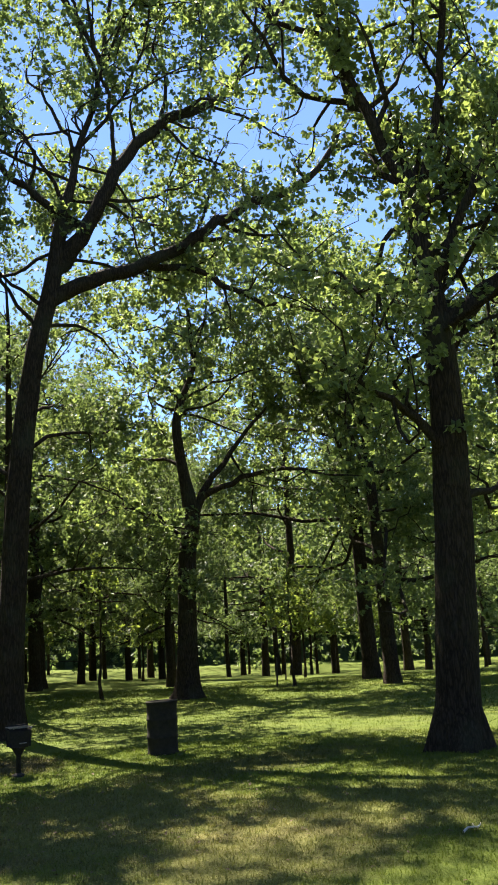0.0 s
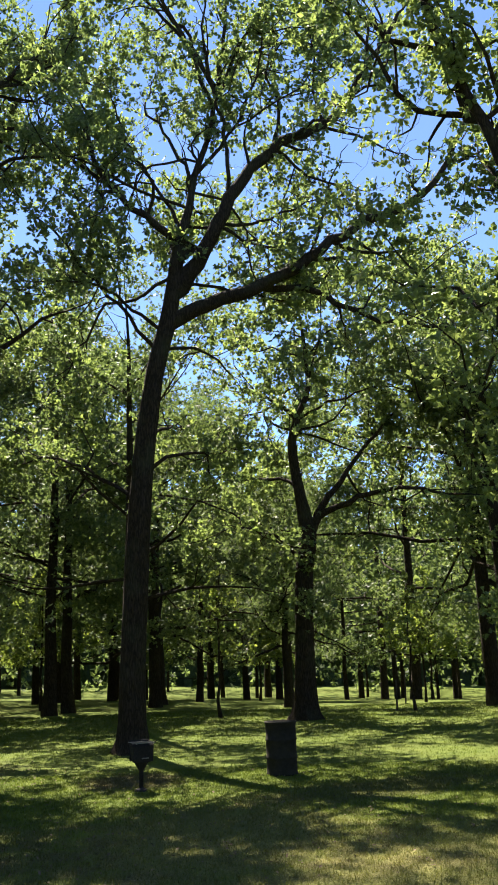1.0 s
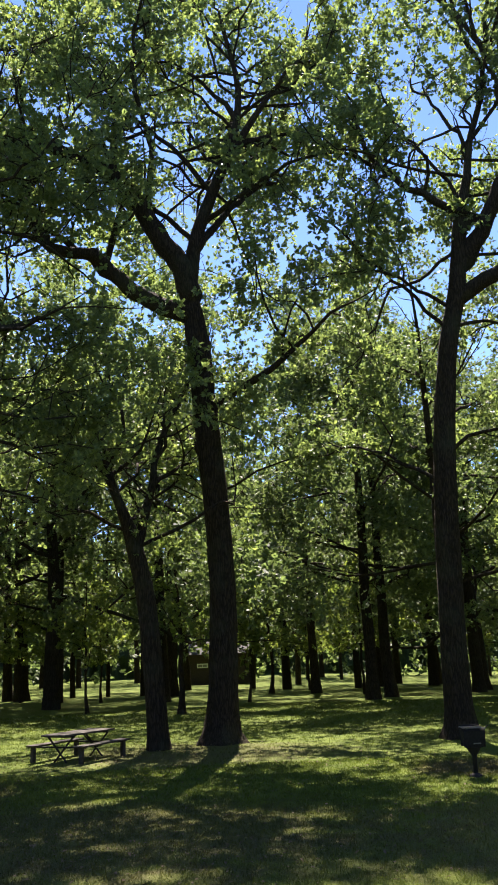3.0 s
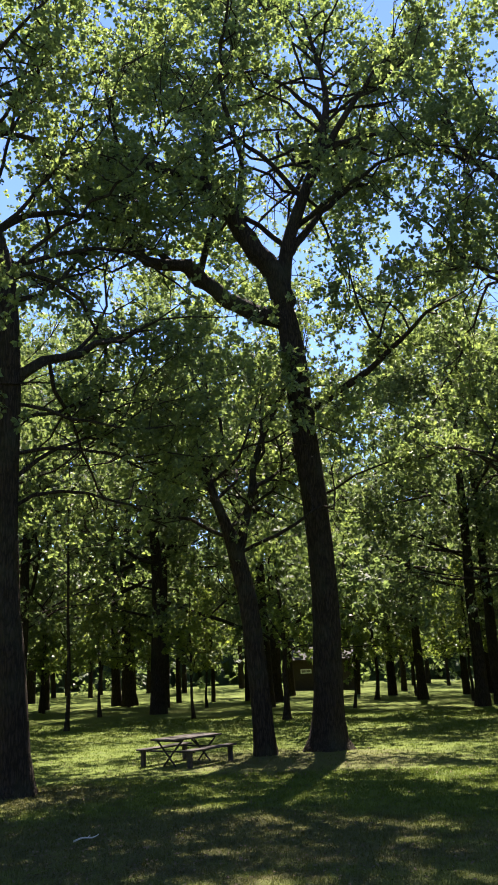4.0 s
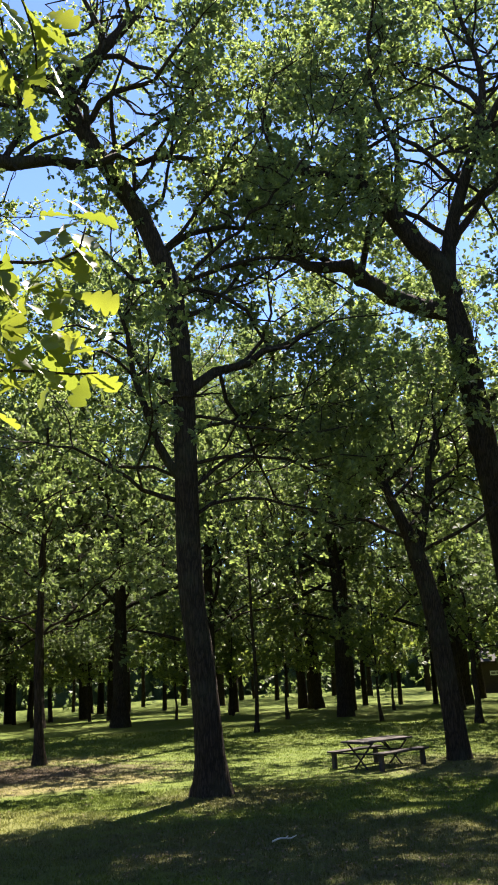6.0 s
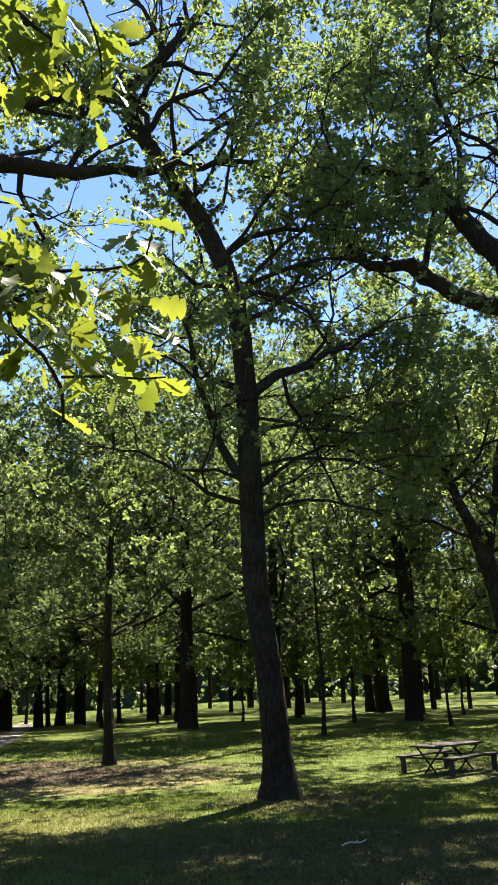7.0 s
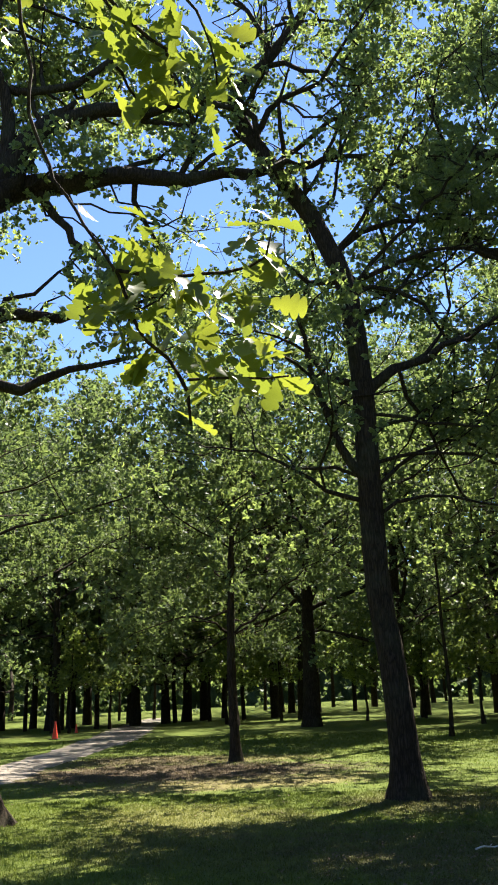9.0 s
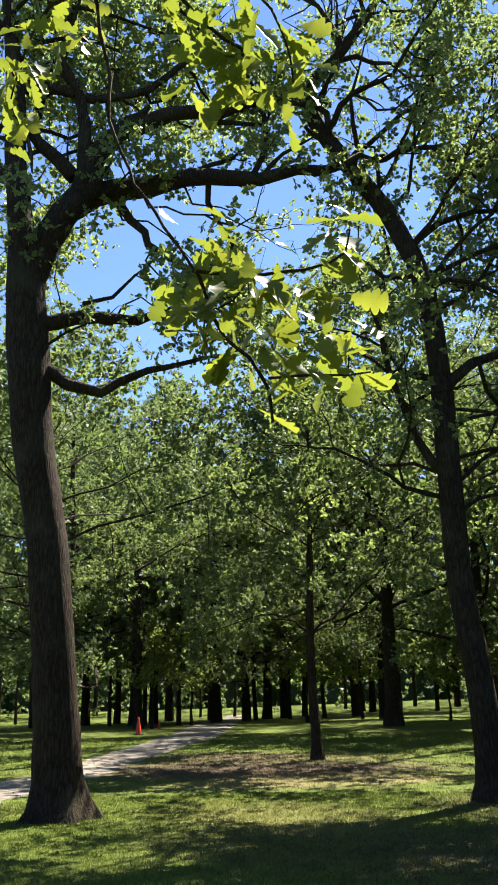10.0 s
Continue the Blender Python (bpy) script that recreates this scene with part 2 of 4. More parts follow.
def leaf_cloud(name, centres, mat, parent, each, size, rng, fine=True, spread=0.16, whorl=9):
    """Leaves in whorls of about nine that stand out from the ends of the twigs, several whorls round each point."""
    many = max(1, round(each / whorl))
    tip = np.repeat(np.asarray(centres, float), many, axis=0)
    tip = tip + rng.normal(0, spread, tip.shape) * (1, 1, 0.75)
    axis = rng.normal(0, 1, tip.shape) + (0, 0, 0.55)
    axis /= np.linalg.norm(axis, axis=1)[:, None]
    c, axis = np.repeat(tip, whorl, axis=0), np.repeat(axis, whorl, axis=0)
    n = len(c)
    along = rng.normal(0, 1, (n, 3))
    along -= axis * np.sum(along * axis, axis=1)[:, None]
    along /= np.linalg.norm(along, axis=1)[:, None] + 1e-9
    along += axis * rng.uniform(-0.15, 0.9, n)[:, None] + np.array((0, 0, -0.3)) * rng.uniform(0, 1, n)[:, None]
    along /= np.linalg.norm(along, axis=1)[:, None]
    wide = np.cross(along, axis + rng.normal(0, 0.45, (n, 3)))
    wide /= np.linalg.norm(wide, axis=1)[:, None] + 1e-9
    normal = np.cross(wide, along)
    ln = size * rng.uniform(0.65, 1.3, n)[:, None]
    wd = ln * rng.uniform(0.5, 0.75, n)[:, None]
    root = c + along * 0.1 * ln
    if fine:
        shape, f = [(0, 0, 0), (0.42, 0.30, 0.10), (0.5, 0.68, 0.08), (0, 1.0, -0.12), (-0.5, 0.68, 0.08), (-0.42, 0.30, 0.10)], [(0, 1, 2, 3), (0, 3, 4, 5)]
    elif size < 0.155 or whorl > 9:
        shape, f = [(0, 0, 0), (0.5, 0.6, 0.08), (0, 1.0, -0.1), (-0.5, 0.6, 0.08)], [(0, 1, 2, 3)]
    else:
        shape, f = [(-0.12, 0, 0), (0.55, 0.62, 0.05), (-0.42, 1.0, -0.05)], [(0, 1, 2)]
    v = np.stack([root + wide * wd * x + along * ln * y + normal * ln * z for x, y, z in shape], 1).reshape(-1, 3)
    i = np.arange(n)[:, None] * len(shape)
    return mesh_object(name, v, np.concatenate([i + q for q in f]), mat, parent)


def side_shoots(limb, rng, spacing, length, start=0.25, lift=0.25, back=0.0):
    """Side branches along a limb (rows x, y, z, r), crooked and tapered; back: how much they turn away from the clearing."""
    shoots = []
    seg = np.linalg.norm(np.diff(limb[:, :3], axis=0), axis=1)
    s = np.concatenate([[0], np.cumsum(seg)])
    total = s[-1]
    at = start * total + rng.uniform(0, spacing)
    while at < total:
        i = min(np.searchsorted(s, at), len(limb) - 1)
        p, tang = limb[i], limb[min(i + 1, len(limb) - 1), :3] - limb[max(i - 1, 0), :3]
        tang = tang / (np.linalg.norm(tang) + 1e-9)
        out = rng.normal(0, 1, 3)
        out -= tang * (out @ tang)
        out /= np.linalg.norm(out) + 1e-9
        way = out + tang * rng.uniform(0.3, 0.9) + np.array((0, back, lift))
        way /= np.linalg.norm(way)
        ln = length * rng.uniform(0.5, 1.15) * (1.0 - 0.35 * at / total)
        r0 = min(p[3] * 0.5, 0.012 + 0.018 * ln)
        rows = [(*p[:3], r0)]
        q = p[:3].copy()
        for k in range(5):
            way = way + rng.normal(0, 0.42, 3) + tang * 0.1 + (0, 0, 0.03)
            way /= np.linalg.norm(way)
            q = q + way * ln / 5
            rows.append((*q, r0 * (1 - 0.17 * (k + 1)) + 0.003))
        shoots.append(np.array(rows))
        at += spacing * rng.uniform(0.6, 1.4)
    # the tip itself goes on as a shoot
    way = limb[-1, :3] - limb[-2, :3]
    way /= np.linalg.norm(way) + 1e-9
    tip = limb[-1]
    shoots.append(np.array([(*(tip[:3] + way * length * 0.22 * k + rng.normal(0, 0.05, 3) * (k > 0)), max(tip[3] * (1 - 0.22 * k), 0.004)) for k in range(4)]))
    return shoots


def oak_plan(at, trunk):
    """A tree's plan: x is to the right and y away as seen from the middle of the clearing. trunk: rows of x, height, radius."""
    return {"at": at, "trunk": np.array([(x, 0.0, h, r) for x, h, r in trunk]), "limbs": []}


def add_limb(plan, r0, r1, sweep, points):
    """A limb from radius r0 to r1 that sweeps away (or, minus, nearer) on its way out. points: x, height."""
    k = len(points) - 1
    plan["limbs"].append(np.array([(x, sweep * (i / k) ** 1.3, h, r0 + (r1 - r0) * i / k) for i, (x, h) in enumerate(points)]))


def rooted(limb, wood):
    """The limb with its root drawn back into the wood that it springs from."""
    d = np.linalg.norm(wood[:, :3] - limb[0, :3], axis=1)
    k = int(np.argmin(d))
    if d[k] < 0.02 or d[k] > 1.2:
        return limb
    k = max(0, k - 1)
    root = np.array([*wood[k, :3], min(limb[0, 3] * 1.15, wood[k, 3] * 0.9)])
    return np.concatenate([root[None], limb])


def build_tree(plan, label, seed, spacing=0.95, shoot=1.3, twigs=5, each=26, size=0.13, mat=None, fine=False, bark=None, crown_from=0.55,
               sides=14, turn=None, flare=0.5, spread=0.10, name="oak_tree", group="park oaks", step=0.35, twig_len=0.5, start=0.3,
               sub=1.3, sub_len=3.2, extra=0, back=0.0, gap=-0.08, clump=0.6, lowest=2.0):
    """A tree with its trunk, limbs, fine branches and leaves. sub: metres of limb to each smaller limb of length sub_len; extra: limbs that
    spring from the upper trunk towards and away from the clearing; gap: how much the leaves keep to clumps of about 1 / clump metres, none below lowest."""
    rng = np.random.default_rng(seed)
    mat, bark = mat or LEAF, bark or BARK
    x, y = plan["at"]
    tree = new(name)
    tagged(tree, label, "tree", group)
    tree.matrix_world = pose(x, y, lie(x, y), 0, 0, math.degrees(math.atan2(-x, y)) if turn is None else turn)
    line = smooth_line(plan["trunk"], step)
    low = line[:1].copy()
    low[0, 2] = -0.12
    t = Tubes()
    t.add(np.concatenate([low, line]), sides, rng, 0.06, flare)
    t.make("trunk", bark, tree)
    fine_wood, points, bearers = Tubes(), [], []
    top = line[int(len(line) * crown_from):]
    if len(top) > 3:
        bearers.append(top)
    wood, limbs, made = line, list(plan["limbs"]), []
    for k in range(extra):
        p = top[int((0.05 + 0.75 * (k + 0.5) / extra) * len(top))]
        round_trunk = 2.4 * k + rng.uniform(-0.4, 0.4)
        aside = math.sin(round_trunk)
        way = np.array([math.cos(round_trunk), abs(aside) if back and k < 0.6 * extra else aside, rng.uniform(0.2, 0.8)])
        way /= np.linalg.norm(way)
        ln, q, rows = rng.uniform(3.5, 6.0), p[:3].copy(), [np.array([*p[:3], min(0.045, p[3] * 0.4)])]
        for j in range(8):
            way = way + rng.normal(0, 0.36, 3)
            way /= np.linalg.norm(way)
            q = q + way * ln / 8
            rows.append(np.array([*q, min(0.045, p[3] * 0.4) * (1 - 0.1 * (j + 1)) + 0.006]))
        limbs.append(np.array(rows))
    for rows in limbs:
        limb = smooth_line(rooted(rows, wood), step)
        limb[2:-1, :3] += rng.normal(0, 0.035, (len(limb) - 3, 3))
        t = Tubes()
        t.add(limb, max(6, sides // 2 + 1), rng, 0.05)
        t.make("limb", bark, tree)
        wood = np.concatenate([wood, limb])
        bearers.append(limb[int(0.7 * len(limb)):] if len(made) in plan.get("bare", ()) else limb)
        made.append(limb)
    if sub:
        for limb in list(bearers):
            for s in side_shoots(limb, rng, sub, sub_len, start, 0.2, back)[:-1]:
                if s[-1, 2] < lowest:
                    continue
                s[:, 3] *= 1.2
                fine_wood.add(s, 5, rng)
                bearers.append(s)
    shoots = [s for k, limb in enumerate(bearers) for s in side_shoots(limb, rng, spacing, shoot, 0.1 if k == 0 else start, 0.25, back) if s[-1, 2] > lowest]
    off = Vector((seed * 1.7, 0.3, seed * 0.9))
    for s in shoots:
        fine_wood.add(s[[0, 2, -1]] if size > 0.155 else s, 3 if size > 0.155 else 4, rng)
        for k in range(twigs):
            i = rng.integers(1, len(s))
            way = rng.normal(0, 1, 3) + (0, 0, 0.15)
            way /= np.linalg.norm(way)
            ln = rng.uniform(0.5, 1.2) * twig_len
            p = s[i, :3]
            tip = p + way * ln + rng.normal(0, 0.06, 3)
            if tip[2] < lowest or noise.noise(Vector(tip) * clump + off) < gap:
                continue
            if size < 0.155:
                fine_wood.add(np.array([(*p, 0.008), (*tip, 0.003)]), 3, rng)
            points.append(tip)
    fine_wood.make("twigwork", bark, tree, kind="stuff")
    leaf_cloud("crown", points, mat, tree, each, size, rng, fine, spread)
    return tree


def wild_plan(rng, height, radius, fork=0.35, limbs=8, reach=5.0, lean=0.4):
    """The plan of an oak grown by chance."""
    n = 9
    bend = np.cumsum(rng.normal(0, lean / n * 1.6, (n, 2)), axis=0)
    bend -= bend[0]
    trunk = np.array([(bend[i, 0], bend[i, 1], height * i / (n - 1) * 0.92, radius * (1 - 0.9 * (i / (n - 1)) ** 1.1) + 0.01) for i in range(n)])
    plan = {"at": (0, 0), "trunk": trunk, "limbs": []}
    for k in range(limbs):
        f = fork + (0.9 - fork) * (k + rng.uniform(0, 0.8)) / limbs
        i = f * (n - 1)
        a, b = trunk[int(i)], trunk[min(int(i) + 1, n - 1)]
        p = a + (b - a) * (i - int(i))
        az = k * 2.4 + rng.uniform(-0.5, 0.5)
        ln = reach * rng.uniform(0.7, 1.15) * (1.15 - 0.75 * max(0, (f - 0.45)) / 0.5)
        rise = rng.uniform(0.0, 0.55) + 0.9 * max(0, f - 0.5) if f > 0.42 else rng.uniform(-0.4, 0.35)
        way = np.array([math.cos(az), math.sin(az), rise])
        way /= np.linalg.norm(way)
        rows, q, r = [p.copy()], p[:3].copy(), p[3] * 0.4
        rows[0][3] = r
        for j in range(5):
            way = way + rng.normal(0, 0.2, 3) + (0, 0, 0.03 if f > 0.4 else 0.01)
            way /= np.linalg.norm(way)
            q = q + way * ln / 5
            q[2] = max(q[2], 2.6)
            rows.append(np.array([*q, r * (1 - 0.17 * (j + 1))]))
        plan["limbs"].append(np.array(rows))
    return plan


# ---- ground ----
def ring_sheet(radii, n):
    verts, faces = [(0, 0, 0)], []
    for r in radii:
        verts += [(r * math.cos(2 * math.pi * k / n), r * math.sin(2 * math.pi * k / n), 0) for k in range(n)]
    for k in range(n):
        faces.append((0, 1 + k, 1 + (k + 1) % n))
    for i in range(len(radii) - 1):
        for k in range(n):
            a, b, j = 1 + i * n, 1 + (i + 1) * n, (k + 1) % n
            faces.append((a + k, b + k, b + j, a + j))
    return verts, faces


def lie(x, y):
    """The height of the ground: level round the clearing, falling a little into the woods beyond."""
    d, yaw = math.hypot(x, y), math.degrees(math.atan2(-x, y))
    t = min(1.0, max(0.0, (d - 32) / 55))
    return -float(np.interp(yaw, (-60, -40, -25, -10, 5, 20, 40, 50, 60, 90), (1.0, 2.6, 2.6, 1.7, 0.8, 0.3, 0.3, 0.8, 1.0, 1.0))) * t * t * (3 - 2 * t)


v, f = ring_sheet([5, 15, 32, 38, 44, 50, 56, 62, 68, 74, 80, 88, 100, 130, 300, 1500], 180)
tagged(mesh_object("ground", [(x, y, lie(x, y)) for x, y, z in v], f, LAWN, smooth=True), "mown green lawn with dry patches under the trees", "lawn", kind="structure")


def strip(name, centre, widths, mat, z, label, category, seed):
    rng = np.random.default_rng(seed)
    line = smooth_line([(x, y, 0, w) for (x, y), w in zip(centre, widths)], 0.5)
    way = np.gradient(line[:, :2], axis=0)
    way /= np.linalg.norm(way, axis=1)[:, None]
    nrm = np.stack([-way[:, 1], way[:, 0]], 1)
    verts, n = [], len(line)
    for k in range(5):
        s = (k - 2) / 4
        edge = rng.normal(0, 0.22, n) if k in (0, 4) else np.zeros(n)
        off = nrm * (line[:, 3] * s + edge)[:, None]
        flat = line[:, :2] + off
        verts.append(np.c_[flat, [lie(*p) + (-0.02 if k in (0, 4) else z) for p in flat]])
    verts = np.concatenate(verts)
    faces = [(k * n + i, (k + 1) * n + i, (k + 1) * n + i + 1, k * n + i + 1) for k in range(4) for i in range(n - 1)]
    return tagged(mesh_object(name, verts, faces, mat, smooth=True), label, category, kind="structure")


PATH = [(-7, -14), (-11.5, -3), (-15.2, 4.0), (-18.4, 8.7), (-22.9, 13.5), (-31.5, 22.0), (-41.5, 30.1), (-52, 38.7), (-66, 50.5)]
strip("path", PATH, (3.0, 2.9, 2.6, 2.4, 2.5, 2.9, 3.4, 3.4, 3.2), PATH_DIRT, 0.012, "pale trodden gravel footpath curving between the oaks", "path", 5)

# ---- the oaks round the clearing ----
PLANS = {}
plan = oak_plan((6.33, 13.08), [(0.0, 0.0, 0.417), (0.04, 0.64, 0.358), (0.23, 2.85, 0.328), (0.35, 4.74, 0.298), (0.38, 6.23, 0.27), (0.33, 7.81, 0.225), (0.22, 8.92, 0.19), (0.14, 9.72, 0.165), (0.05, 10.35, 0.11)])
add_limb(plan, 0.216, 0.078, 1.0, [(0.54, 7.04), (0.96, 7.34), (1.5, 7.73), (2.11, 8.27), (2.68, 9.03)])
add_limb(plan, 0.139, 0.090, -0.8, [(0.26, 8.58), (-0.06, 9.98), (-0.68, 11.55)])
add_limb(plan, 0.067, 0.029, -1.2, [(-0.65, 11.51), (-1.6, 11.8), (-1.97, 12.09), (-2.15, 12.69), (-2.47, 13.08)])
add_limb(plan, 0.139, 0.078, -0.9, [(-0.68, 11.55), (-0.83, 12.53), (-1.16, 13.23), (-1.36, 14.31)])
add_limb(plan, 0.126, 0.033, 2.0, [(0.19, 8.92), (0.85, 9.92), (1.52, 10.59), (2.16, 11.74)])
add_limb(plan, 0.101, 0.028, 3, [(0.35, 3.97), (0.88, 4.2), (1.56, 4.61)])
add_limb(plan, 0.095, 0.028, -2.5, [(0.35, 4.45), (-0.13, 5.18), (-0.68, 5.55), (-1.25, 5.72)])
PLANS['R'] = plan
plan = oak_plan((-0.79, 20.31), [(0.0, 0.0, 0.334), (0.0, 1.64, 0.299), (0.09, 4.21, 0.288), (0.23, 6.25, 0.264), (0.38, 7.67, 0.249), (0.59, 9.15, 0.226), (0.91, 10.45, 0.218), (1.09, 11.63, 0.195), (1.22, 12.61, 0.165), (1.49, 13.61, 0.106), (1.66, 14.63, 0.088), (2.07, 15.87, 0.069), (2.35, 17.5, 0.039)])
add_limb(plan, 0.131, 0.049, -0.6, [(1.62, 12.46), (1.22, 12.61), (0.67, 12.96), (-0.07, 13.46), (-0.96, 14.51), (-1.19, 15.51)])
add_limb(plan, 0.235, 0.065, -0.4, [(1.03, 11.16), (1.69, 12.05), (2.24, 13.14), (2.96, 14.52), (3.94, 15.53), (5.34, 16.32), (6.51, 17.96), (7.47, 19.57)])
add_limb(plan, 0.207, 0.065, -1.0, [(0.93, 10.3), (1.96, 10.86), (3.3, 11.29), (4.55, 12.06), (5.84, 12.94), (7.15, 13.5), (8.21, 14.41), (8.77, 15.51)])
add_limb(plan, 0.103, 0.040, -0.4, [(3.61, 11.35), (4.36, 11.37), (4.96, 11.09), (5.99, 10.55), (6.9, 10.33), (7.95, 10.19)])
add_limb(plan, 0.063, 0.020, -2.0, [(2.47, 13.48), (2.45, 15.54), (1.95, 17.29), (1.83, 19.13)])
add_limb(plan, 0.063, 0.020, 1.5, [(3.78, 15.4), (4.17, 17.07), (3.91, 18.73), (4.31, 20.29)])
add_limb(plan, 0.055, 0.020, 2.5, [(0.71, 9.6), (1.5, 9.92), (2.09, 10.09), (2.81, 9.79)])
add_limb(plan, 0.055, 0.020, 2.5, [(0.37, 7.38), (0.9, 7.82), (1.33, 8.26)])
add_limb(plan, 0.055, 0.020, -2.0, [(0.79, 10.06), (-0.07, 10.51), (-0.78, 10.8), (-1.89, 10.47)])
PLANS['A'] = plan
plan = oak_plan((4.44, 28.39), [(0.0, 0.0, 0.393), (0.06, 2.21, 0.324), (0.16, 4.6, 0.295), (0.35, 5.92, 0.295), (0.16, 7.29, 0.197), (0.02, 8.29, 0.177), (-0.03, 9.31, 0.157), (0.28, 10.32, 0.108), (0.62, 11.14, 0.088), (0.59, 12.63, 0.069), (0.46, 13.95, 0.039)])
add_limb(plan, 0.154, 0.039, 1.5, [(0.44, 5.92), (0.98, 7.06), (1.62, 7.92), (2.57, 9.18), (3.65, 10.45)])
add_limb(plan, 0.125, 0.039, -1.5, [(0.76, 6.58), (1.45, 6.84), (2.44, 7.19), (3.78, 7.22), (5.08, 6.87)])
add_limb(plan, 0.087, 0.029, 1.0, [(0.11, 10.12), (-0.6, 10.85), (-1.19, 11.24), (-1.68, 11.48)])
add_limb(plan, 0.077, 0.029, 2.0, [(0.05, 7.69), (-0.81, 8.13), (-1.78, 8.38)])
add_limb(plan, 0.077, 0.029, -2.0, [(0.2, 4.97), (-0.72, 5.78), (-1.67, 6.01)])
PLANS['B'] = plan
plan = oak_plan((-6.27, 20.09), [(0.0, 0.0, 0.394), (0.1, 1.57, 0.354), (0.15, 3.55, 0.325), (0.04, 5.63, 0.312), (-0.11, 7.39, 0.320), (-0.22, 8.91, 0.305), (-0.34, 10.34, 0.288), (-0.46, 11.48, 0.216), (-0.27, 12.96, 0.187), (0.25, 14.45, 0.159), (0.83, 15.97, 0.131), (1.05, 17.77, 0.085), (0.64, 19.95, 0.047)])
add_limb(plan, 0.260, 0.092, -1.5, [(-0.39, 10.66), (-1.34, 11.12), (-2.01, 11.35), (-2.53, 11.92), (-2.9, 12.25), (-3.53, 12.23), (-4.31, 12.66), (-4.5, 13.45), (-4.27, 14.57)])
add_limb(plan, 0.135, 0.058, -1.0, [(-2.75, 12.14), (-3.44, 12.59), (-4.15, 12.86)])
add_limb(plan, 0.317, 0.125, -1.0, [(-0.42, 11.31), (-0.89, 12.39), (-1.52, 13.48), (-1.99, 14.17), (-2.57, 14.77), (-3.52, 15.14), (-4.49, 15.59), (-6.32, 15.19)])
add_limb(plan, 0.154, 0.050, 0.5, [(-1.96, 14.11), (-2.54, 15.52), (-2.31, 16.95), (-2.9, 18.95)])
add_limb(plan, 0.116, 0.050, -0.6, [(-2.75, 12.23), (-2.48, 13.05), (-2.16, 13.79)])
add_limb(plan, 0.116, 0.033, -1.0, [(0.2, 8.34), (1.16, 8.91), (1.91, 9.34), (2.69, 10.04), (3.46, 10.51)])
add_limb(plan, 0.116, 0.033, 2.0, [(-0.24, 9.23), (-0.67, 9.77), (-1.32, 10.11), (-2.07, 10.24)])
add_limb(plan, 0.125, 0.033, 2.5, [(-0.17, 12.78), (0.53, 14.06), (1.72, 15.49), (2.85, 16.05)])
add_limb(plan, 0.106, 0.033, -2.5, [(-1.52, 13.45), (-1.42, 15.37), (-1.81, 17.26), (-1.38, 19.29)])
add_limb(plan, 0.116, 0.033, -1.0, [(0.82, 15.79), (1.86, 17.1), (2.89, 18.05)])
add_limb(plan, 0.097, 0.025, 2.5, [(-0.02, 6.65), (-0.53, 7.57), (-0.77, 8.35)])
PLANS['C'] = plan
plan = oak_plan((-7.38, 18.88), [(0.0, 0.0, 0.248), (-0.07, 1.4, 0.231), (-0.22, 3.19, 0.224), (-0.48, 4.52, 0.199), (-0.69, 5.21, 0.144), (-0.94, 5.85, 0.109), (-1.2, 6.78, 0.072), (-1.44, 7.66, 0.043)])
add_limb(plan, 0.136, 0.034, 1.0, [(-0.49, 4.45), (-0.27, 5.19), (-0.11, 5.94), (0.3, 7.55), (0.75, 8.7), (1.21, 9.57)])
add_limb(plan, 0.068, 0.020, -2.0, [(-0.9, 5.77), (-1.49, 6.51), (-2.44, 7.14), (-3.29, 7.33)])
add_limb(plan, 0.061, 0.020, 2.0, [(-0.06, 6.01), (0.6, 6.67), (1.3, 6.91)])
add_limb(plan, 0.054, 0.020, -1.0, [(-1.08, 6.35), (-0.75, 7.33), (-0.98, 8.51), (-1.23, 9.43)])
PLANS['D'] = plan
plan = oak_plan((-9.54, 12.73), [(0.0, 0.0, 0.300), (-0.03, 1.06, 0.250), (-0.14, 2.52, 0.235), (-0.26, 3.54, 0.228), (-0.29, 5.13, 0.222), (-0.3, 7.39, 0.213), (-0.39, 8.85, 0.205), (-0.54, 9.86, 0.200), (-0.79, 10.52, 0.195), (-1.12, 11.34, 0.190), (-1.54, 12.05, 0.186), (-2.18, 13.14, 0.180), (-2.6, 14.04, 0.172), (-2.63, 14.7, 0.155), (-2.05, 15.25, 0.130), (-1.26, 16.25, 0.100), (-0.72, 17.14, 0.060)])
add_limb(plan, 0.080, 0.024, 1.0, [(-0.38, 7.52), (-1.02, 7.77), (-1.32, 8.35), (-1.43, 9.35), (-1.54, 9.93)])
add_limb(plan, 0.100, 0.036, -1.0, [(-0.42, 5.68), (-0.85, 6.38), (-1.2, 7.56), (-1.4, 8.54)])
add_limb(plan, 0.055, 0.016, -1.5, [(-0.33, 5.18), (-1.1, 5.37), (-1.85, 5.89), (-2.84, 6.03)])
add_limb(plan, 0.120, 0.030, 0.5, [(-0.28, 7.28), (0.32, 7.77), (1.01, 8.03), (1.71, 8.47), (2.42, 8.91)])
add_limb(plan, 0.055, 0.021, 1.5, [(0.43, 7.77), (0.63, 7.34), (0.97, 6.57), (1.49, 5.59)])
add_limb(plan, 0.080, 0.024, 1.5, [(-1.7, 12.33), (-1.1, 12.82), (-0.12, 13.05), (0.82, 12.48), (1.88, 12.3)])
add_limb(plan, 0.094, 0.024, -0.5, [(-0.55, 9.8), (-1.19, 9.71), (-1.65, 10.06)])
